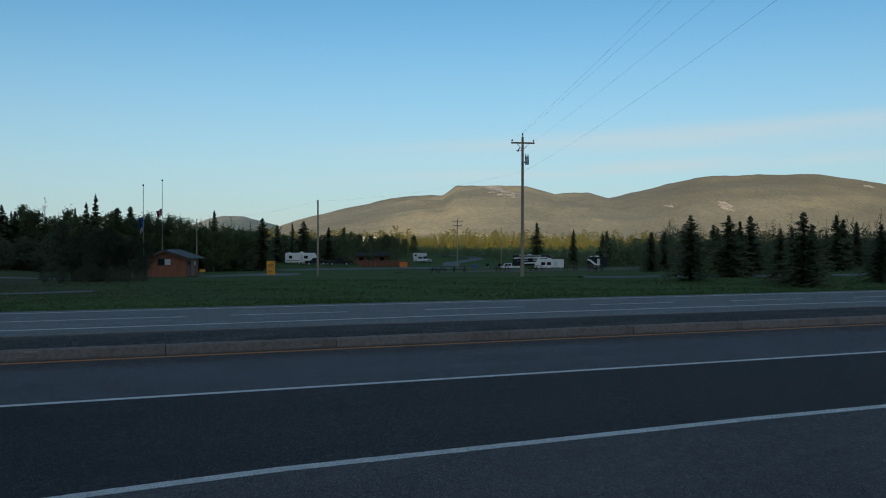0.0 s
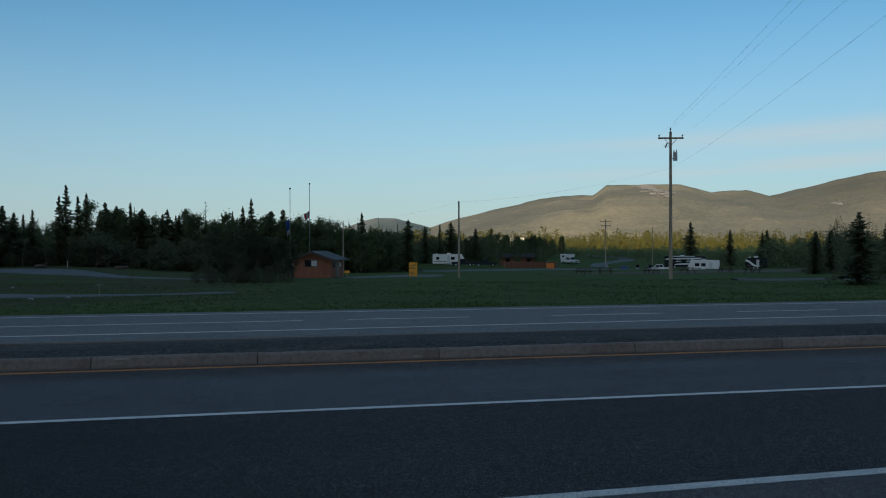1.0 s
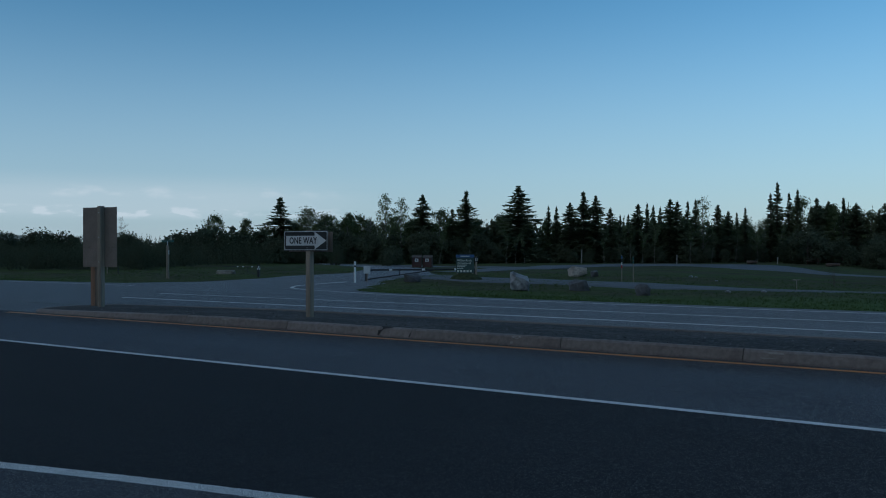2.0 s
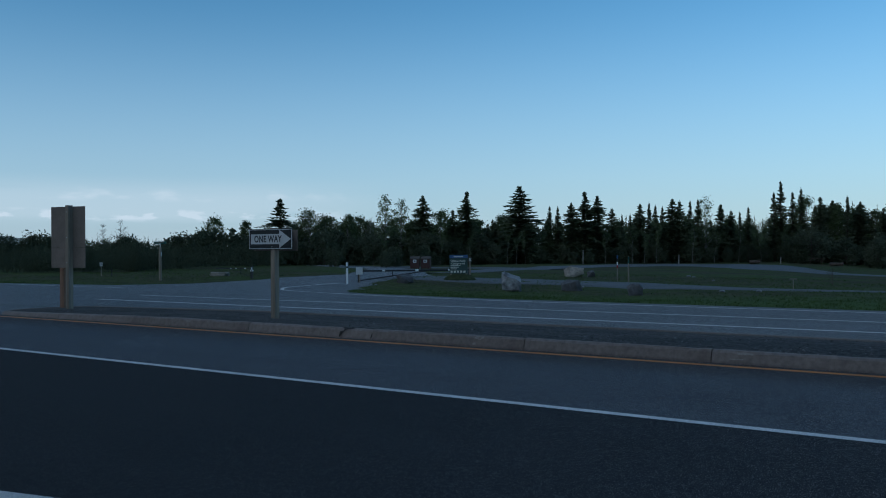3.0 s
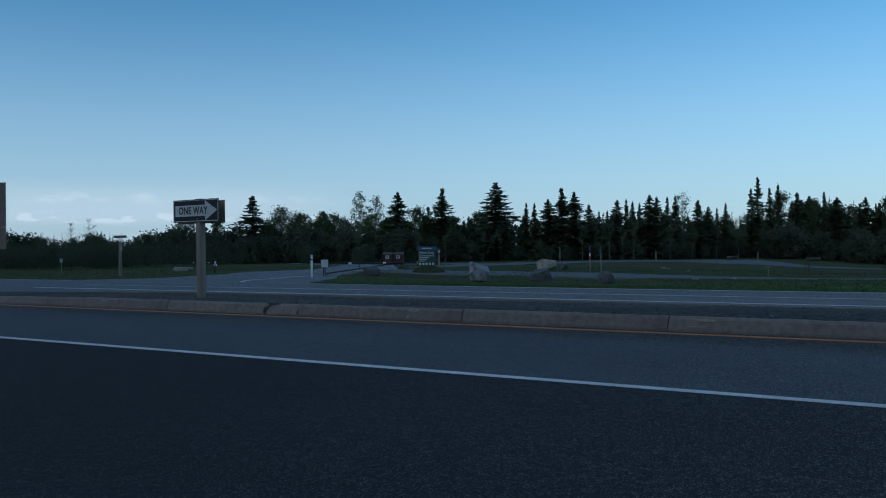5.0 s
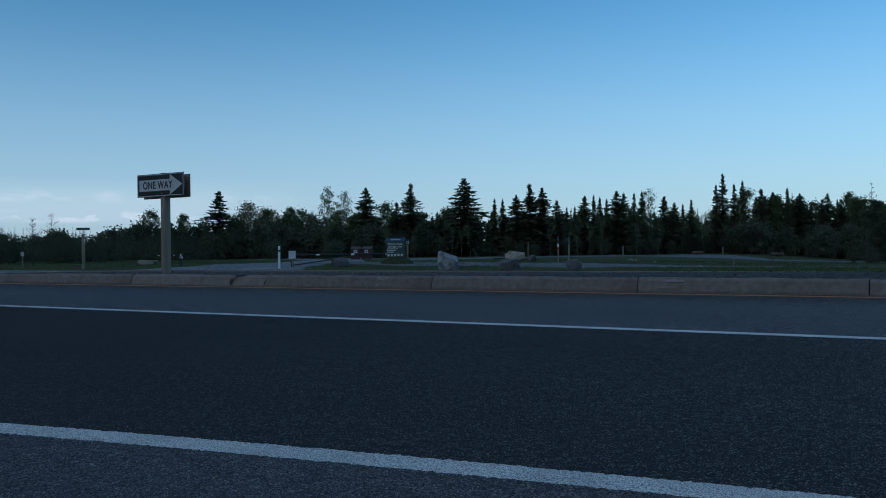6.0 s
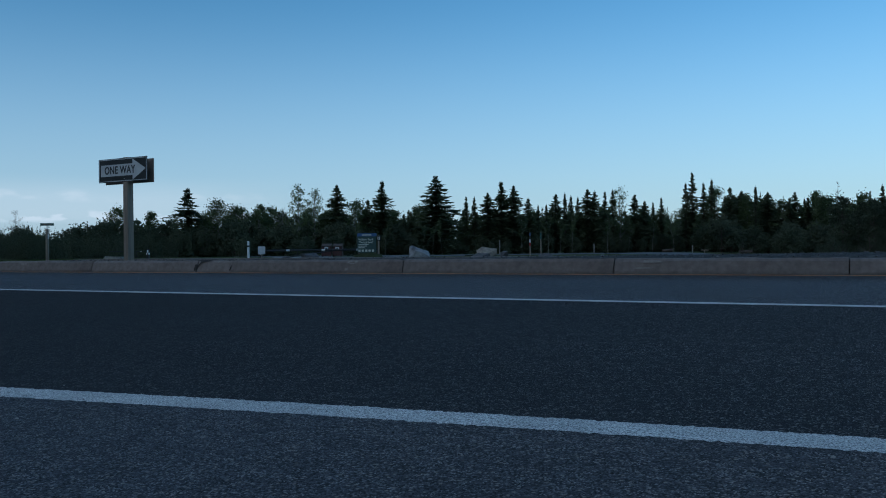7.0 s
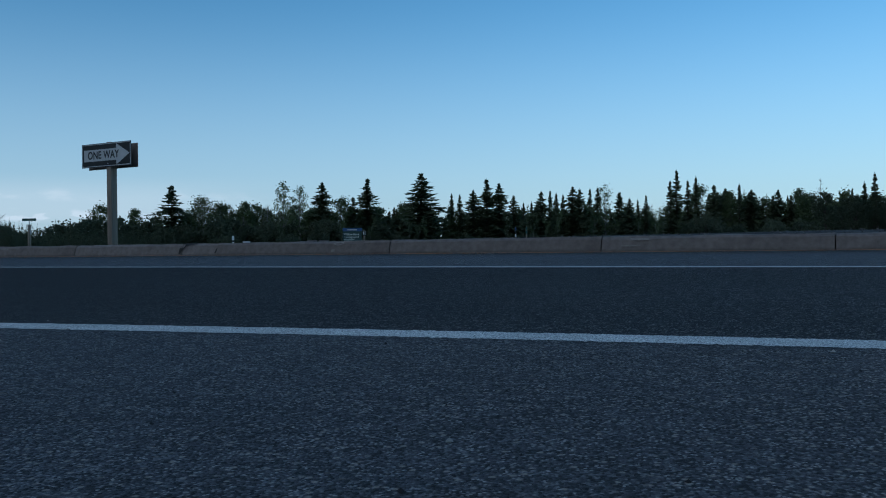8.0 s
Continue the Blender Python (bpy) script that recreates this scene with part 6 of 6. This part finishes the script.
def travel_trailer(x, y, turn, length, label, windows, flip=1, door_x=0.0, skin=None):
    s = thing("travel_trailer", x, y, land(x, y), turn, label, "caravan", "caravans in the campground")
    L, h = length / 2, 2.95
    nose = [(-L, 0.5), (L - 0.9, 0.5), (L, 0.9), (L - 0.05, 1.7), (L - 0.75, h), (-L + 0.1, h), (-L, h - 0.15)]
    bm = slab(B(), [(flip * px, pz) for px, pz in (nose if flip > 0 else nose[::-1])], 2.4, Matrix.Translation((0, -1.2, 0)))
    bmesh.ops.bevel(bm, geom=bm.edges[:], offset=0.06, segments=2, affect="EDGES")
    part("body", bm, skin or M_WHITE, s, "panelled body")
    for a, b in windows:
        win = part("window", box(B(), flip * a if flip > 0 else -b, flip * b if flip > 0 else -a, -1.23, -1.204, 1.5, 2.25, 0.01), M_BLACK, s)
        part("pane", box(B(), (flip * a if flip > 0 else -b) + 0.06, (flip * b if flip > 0 else -a) - 0.06, -1.238, -1.2315, 1.56, 2.19), M_DARK_GLASS, win)
    door = part("door", box(B(), door_x - 0.35, door_x + 0.35, -1.225, -1.204, 0.62, 2.45, 0.01), M_SIGN_WHITE, s, "white door panel")
    part("handle", box(B(), door_x + 0.2, door_x + 0.28, -1.245, -1.226, 1.4, 1.5), M_BLACK, door)
    part("stripe", box(B(), -L + 0.3, -0.5, -1.212, -1.2035, 0.95, 1.1), M_BROWN_STRIPE, s, "brown side stripe")
    part("stripe", box(B(), 0.5, L - 1.2, -1.212, -1.2035, 0.8, 0.98), M_BROWN_STRIPE, s, "brown side stripe")
    part("roof_unit", box(B(), -0.5, 0.5, -0.4, 0.4, h, h + 0.3, 0.05), M_WHITE, s, "white roof air conditioner")
    part("roof_vent", box(B(), -L + 0.8, -L + 1.3, -0.25, 0.25, h, h + 0.18, 0.03), M_WHITE, s)
    part("chassis", box(B(), -L + 0.1, L - 0.2, -1.0, 1.0, 0.38, 0.52), M_BLACK, s, "dark steel chassis")
    part("drawbar", rod(B(), (flip * (L - 0.4), 0, 0.45), (flip * (L + 1.0), 0, 0.45), 0.06, None, 8), M_BLACK, s)
    part("jack", rod(B(), (flip * (L + 0.8), 0, 0), (flip * (L + 0.8), 0, 0.8), 0.04, None, 8), M_STEEL, s)
    wheels(s, [(dx, dy) for dx in (-0.55, 0.35) for dy in (-1.08, 1.08)], 0.36)
    return s


travel_trailer(113.9, 179.5, -30, 7.2, "white travel trailer with dark windows and brown decals", ((0.95, 2.0), (-0.45, 0.55)), -1, 1.6)
travel_trailer(59.0, 211.8, -14, 8.3, "white travel trailer with brown panels beside the wood", ((-3.2, -2.4), (0.6, 1.6)), 1)
travel_trailer(131.9, 186.0, -34, 5.2, "small dark travel trailer with a white swoosh on its side", ((-1.8, -0.8),), -1, 0.4, M_TRUNK_BLUE)


swoosh = slab(B(), [(-2.4, 2.5), (-1.5, 2.2), (-0.3, 1.2), (0.6, 0.75), (0.2, 0.6), (-0.9, 1.0), (-1.7, 1.75), (-2.5, 2.1)], 0.01, pose(131.9, 186.0, land(131.9, 186.0), 0, 0, -34) @ Matrix.Translation((0, -1.245, 0)))
part("swoosh", swoosh, M_WHITE, bpy.data.objects["travel_trailer.002"], "white painted swoosh").matrix_parent_inverse = pose(131.9, 186.0, land(131.9, 186.0), 0, 0, -34).inverted()


def pickup(x, y, turn, paint_mat, label, camper=False):
    s = thing("pickup_truck", x, y, land(x, y), turn, label, "pickup", "pickups in the campground")
    lower = [(-2.85, 0.5), (2.8, 0.5), (2.85, 0.75), (2.8, 1.08), (1.35, 1.2), (-2.85, 1.2)]
    bm = slab(B(), lower, 1.9, Matrix.Translation((0, -0.95, 0)))
    bmesh.ops.bevel(bm, geom=bm.edges[:], offset=0.06, segments=2, affect="EDGES")
    part("body", bm, paint_mat, s)
    cab = [(-0.95, 1.15), (1.4, 1.15), (0.75, 1.85), (-0.75, 1.88)]
    bm = slab(B(), cab, 1.66, Matrix.Translation((0, -0.83, 0)))
    bmesh.ops.bevel(bm, geom=bm.edges[:], offset=0.07, segments=2, affect="EDGES")
    cabin = part("cab", bm, paint_mat, s)
    for a, b, c, d in ((-0.72, 0.05, -0.62, 0.02), (0.14, 1.05, 0.14, 0.68)):
        bm = slab(B(), [(a, 1.25), (b, 1.25), (d, 1.76), (c, 1.76)], 0.01, Matrix.Translation((0, -0.842, 0)))
        part("side_window", bm, M_DARK_GLASS, cabin)
        part("side_window", slab(B(), [(a, 1.25), (b, 1.25), (d, 1.76), (c, 1.76)], 0.01, Matrix.Translation((0, 0.832, 0))), M_DARK_GLASS, cabin)
    bm = B()
    ws = [bm.verts.new(p) for p in ((1.36, -0.7, 1.24), (1.36, 0.7, 1.24), (0.84, 0.66, 1.8), (0.84, -0.66, 1.8))]
    bm.faces.new(ws)
    bmesh.ops.translate(bm, vec=(0.03, 0, 0.02), verts=bm.verts[:])
    bmesh.ops.solidify(bm, geom=bm.faces[:], thickness=0.012)
    part("windscreen", bm, M_DARK_GLASS, cabin)
    part("bumper", box(B(), 2.78, 2.95, -0.95, 0.95, 0.42, 0.66, 0.03), M_STEEL, s)
    part("rear_bumper", box(B(), -2.95, -2.8, -0.95, 0.95, 0.45, 0.65, 0.03), M_STEEL, s)
    part("grille", box(B(), 2.8, 2.87, -0.55, 0.55, 0.72, 1.0, 0.01), M_BLACK, s)
    for dy in (-0.75, 0.75):
        part("headlight", box(B(), 2.78, 2.86, dy - 0.16, dy + 0.16, 0.78, 0.98, 0.02), M_LAMP, s)
    part("mirror", box(B(), 0.75, 0.95, -1.15, -0.9, 1.25, 1.45, 0.03), M_BLACK, cabin)
    if camper:
        bm = slab(B(), [(-3.0, 1.25), (-0.85, 1.25), (-0.85, 1.95), (0.7, 1.98), (0.85, 2.75), (-3.0, 2.8)], 2.0, Matrix.Translation((0, -1.0, 0)))
        bmesh.ops.bevel(bm, geom=bm.edges[:], offset=0.06, segments=2, affect="EDGES")
        part("camper_shell", bm, M_WHITE, s, "white camper shell on the bed")
        part("camper_window", box(B(), -2.2, -1.3, -1.02, -1.003, 1.9, 2.4, 0.01), M_DARK_GLASS, s)
    else:
        bm = B()
        box(bm, -2.8, -1.0, -0.9, -0.82, 1.18, 1.27)
        box(bm, -2.8, -1.0, 0.82, 0.9, 1.18, 1.27)
        part("bed_rail", bm, M_BLACK, s)
    wheels(s, [(dx, dy) for dx in (-1.75, 1.8) for dy in (-0.85, 0.85)], 0.4, 0.26)
    return s


pickup(103.6, 181.6, 154, M_WHITE, "silver-white pickup truck parked by the caravan")
pickup(65.6, 199.5, -12, M_TRUNK_BLUE, "black pickup truck parked beside the wood")
pickup(60.8, 203.5, 168, M_TRUNK_BLUE, "dark pickup truck parked beside the wood")
pickup(95.4, 219.5, -70, M_WHITE, "white pickup truck carrying a camper shell", True)


def motorhome(x, y, turn):
    s = thing("motorhome", x, y, land(x, y), turn, "large motorhome with white, grey and black swirl paint", "motorhome")
    L = 5.2
    bm = slab(B(), [(-L, 0.5), (L, 0.5), (L + 0.1, 1.2), (L - 0.05, 2.9), (L - 0.3, 3.25), (-L, 3.3)], 2.5, Matrix.Translation((0, -1.25, 0)))
    bmesh.ops.bevel(bm, geom=bm.edges[:], offset=0.08, segments=2, affect="EDGES")
    part("body", bm, M_TRUNK_BLUE, s, "dark painted body")
    for k, (mat, z) in enumerate(((M_WHITE, 2.55), (M_STEEL, 1.9), (M_WHITE, 1.2))):
        bm = slab(B(), [(-L + 1.2 * k, z - 0.22), (L - 1.5 - k, z - 0.1), (L - 1.0 - k, z + 0.3), (-L + 0.6 + 1.2 * k, z + 0.1)], 0.008, Matrix.Translation((0, -1.262, 0)))
        part("swirl", bm, mat, s, "pale painted swirl")
    for a in (-3.6, -1.0, 1.8):
        part("window", box(B(), a, a + 1.3, -1.275, -1.2635, 1.75, 2.45, 0.01), M_DARK_GLASS, s)
    part("awning", rod(B(), (-3.5, -1.35, 3.1), (2.5, -1.35, 3.1), 0.09, None, 10), M_WHITE, s, "rolled white awning")
    part("roof_unit", box(B(), -1.2, -0.2, -0.4, 0.4, 3.3, 3.58, 0.05), M_WHITE, s)
    part("bumper", box(B(), L - 0.1, L + 0.2, -1.2, 1.2, 0.4, 0.75, 0.04), M_STEEL, s)
    wheels(s, [(dx, dy) for dx in (-2.6, 3.2) for dy in (-1.1, 1.1)], 0.48, 0.28)
    return s


motorhome(119.5, 199.0, -31)


def quad(x, y, turn):
    s = thing("quad_bike", x, y, land(x, y), turn, "dark quad bike with two pale headlamps", "quad bike", "quad bikes")
    part("body", box(B(), -0.9, 0.9, -0.35, 0.35, 0.45, 0.85, 0.12), M_BLACK, s)
    part("seat", box(B(), -0.6, 0.2, -0.18, 0.18, 0.85, 1.0, 0.05), M_RUBBER, s)
    bar = rod(B(), (0.4, -0.45, 1.15), (0.4, 0.45, 1.15), 0.03, None, 8)
    rod(bar, (0.55, 0, 0.8), (0.4, 0, 1.15), 0.04, None, 8)
    part("handlebar", bar, M_BLACK, s)
    part("windshield", box(B(), 0.5, 0.56, -0.35, 0.35, 1.0, 1.6, 0.02), M_DARK_GLASS, s)
    for dy in (-0.2, 0.2):
        part("headlamp", rod(B(), (0.9, dy, 0.72), (0.96, dy, 0.72), 0.09, None, 10), M_LAMP, s)
    wheels(s, [(dx, dy) for dx in (-0.6, 0.65) for dy in (-0.48, 0.48)], 0.33, 0.26)
    return s


quad(96.4, 178.3, -115)
quad(99.2, 177.7, -105)

s = thing("blue_bin", 93.4, 179.0, land(93.4, 179), -28, "blue plastic waste bin with a lid", "bin")
part("body", box(B(), -0.75, 0.75, -0.5, 0.5, 0, 1.1, 0.06), M_BLUE, s)
part("lid", box(B(), -0.8, 0.8, -0.55, 0.55, 1.1, 1.2, 0.03), M_BLUE, s)

# long board fence
M_FENCE = wood("dull_red_boards", (0.17, 0.066, 0.04), (0.12, 0.05, 0.03))
s = thing("board_fence", 73.7, 188.4, land(73.7, 188.4), -12, "long low red-brown board fence in the campground", "fence")
for k in range(24):
    x = -6.2 + 12.4 * k / 24
    part("board", box(B(), x + 0.02, x + 0.49, -0.03, 0.03, 0.08, 1.4 + 0.02 * (k % 3), 0.006), M_FENCE, s)
for k in range(7):
    x = -6.2 + 12.4 * k / 6
    part("post", box(B(), x - 0.07, x + 0.07, 0.032, 0.17, -0.2, 1.6, 0.005), M_POST, s)
part("rail", box(B(), -6.2, 6.2, 0.031, 0.1, 1.15, 1.27), M_POST, s)
s = thing("storage_box", 78.0, 186.6, land(78, 186.6), -12, "orange plastic storage box in front of the fence", "box")
part("body", box(B(), -0.9, 0.9, -0.4, 0.4, 0, 1.2, 0.05), M_ORANGE, s)
part("lid", box(B(), -0.94, 0.94, -0.44, 0.44, 1.2, 1.3, 0.02), M_ORANGE, s)

# low campground house roofs behind the fence
s = thing("shelter", 78, 212, land(78, 212), -14, "low brown shelter with a shallow roof among bushes", "building")
part("wall", box(B(), -5, 5, -2.5, 2.5, 0, 2.2), M_RED_WOOD, s)
for sign in (-1, 1):
    bm = B()
    q = [bm.verts.new(p) for p in ((-5.6, 0, 3.1), (5.6, 0, 3.1), (5.6, sign * 3.2, 2.1), (-5.6, sign * 3.2, 2.1))]
    bm.faces.new(q)
    bmesh.ops.solidify(bm, geom=bm.faces[:], thickness=0.15)
    part("roof_slope", bm, M_ROOF, s)
for a in (-3.5, -1, 2):
    part("window", box(B(), a, a + 1.2, -2.54, -2.503, 1.0, 1.8, 0.01), M_DARK_GLASS, s)


def far_shed(x, y, turn, w):
    s = thing("shed", x, y, land(x, y) + 3.0, turn, "white metal shed far off in the sunlit woods", "building", "far sheds")
    part("wall", box(B(), -w / 2, w / 2, -2, 2, -3.5, 2.4), M_WHITE, s)
    part("roof", slab(B(), [(-w / 2 - 0.3, 2.4), (w / 2 + 0.3, 2.4), (w / 2 - 0.6, 3.4), (-w / 2 + 0.6, 3.4)], 4.4, Matrix.Translation((0, -2.2, 0))), M_STEEL, s, "pale metal roof")
    return s


for k in range(4):
    far_shed(146 + 7.2 * k, 470 + 1.5 * k, -16, 5.0 - 0.6 * (k % 2))


def picnic_table(x, y, turn):
    s = thing("picnic_table", x, y, land(x, y), turn, "dark red-brown wooden picnic table on the grass", "table", "picnic tables")
    for k in range(4):
        part("top_board", box(B(), -0.9, 0.9, -0.38 + 0.19 * k, -0.2 + 0.19 * k, 0.71, 0.75, 0.004), M_TABLE, s)
    for dy in (-0.72, 0.72):
        part("bench", box(B(), -0.9, 0.9, dy - 0.13, dy + 0.13, 0.41, 0.45, 0.004), M_TABLE, s)
    for dx in (-0.65, 0.65):
        for sgn in (-1, 1):
            part("leg", rod(B(), (dx, sgn * 0.6, -0.05), (dx, sgn * 0.25, 0.71), 0.045, None, 6), M_TABLE, s)
        part("cross_beam", box(B(), dx - 0.03, dx + 0.03, -0.8, 0.8, 0.35, 0.41), M_TABLE, s)
    return s


for x, y, t in ((48.6, 91, 20), (51, 90, -15), (57.0, 90, 5), (61.6, 89.5, 30), (66.4, 89, -10), (69.5, 88, 12), (-10.5, 116, 10)):
    picnic_table(x, y, t)


# small things lying on the verge
def stone(x, y, w, seed):
    bm = B()
    bmesh.ops.create_icosphere(bm, subdivisions=2, radius=1)
    for v in bm.verts:
        k = 1 + 0.3 * noise.noise(v.co * 1.6 + Vector((seed, 0, 0)))
        v.co = Vector((v.co.x * w / 2, v.co.y * w * 0.35, v.co.z * w * 0.26 + w * 0.12)) * k
    ob = single("stone", bm, M_ROCK_PALE, "small pale stone in the grass", "stone", "stones on the verge")
    ob.location = (x, y, land(x, y))
    return ob


for i, (x, y, w) in enumerate(((-7.6, 53.2, 0.5), (-7.2, 53.0, 0.35), (-4.3, 47.5, 0.28), (-0.4, 35.2, 0.4), (1.0, 36.2, 0.4), (-4.9, 37.0, 0.3), (-8.1, 36.9, 0.25), (-22.1, 40.6, 0.35))):
    stone(x, y, 0.65 * w, i * 3.7)
s = thing("marker_post", 1.9, 39.2, land(1.9, 39.2), 10, "slender yellow-green marker post with a cross-piece", "post")
part("shaft", rod(B(), (0, 0, -0.1), (0, 0, 0.56), 0.018, None, 8), M_POST, s)
part("cross_piece", box(B(), -0.18, 0.18, -0.015, 0.015, 0.54, 0.58, 0.004), M_POST, s)


def log(x, y, turn, length):
    s = thing("fallen_log", x, y, land(x, y) + 0.22, turn, "dark brown cut log lying at the wood's edge", "log", "logs at the wood")
    part("trunk", rod(B(), (-length / 2, 0, 0), (length / 2, 0, 0.06), 0.24, 0.2, 12), M_BARK, s)
    part("stub", rod(B(), (0.2, 0, 0.1), (0.4, -0.1, 0.42), 0.06, 0.04, 8), M_BARK, s)
    return s


log(-17.2, 111.5, 8, 1.3)
log(-7.5, 112.5, -5, 1.6)
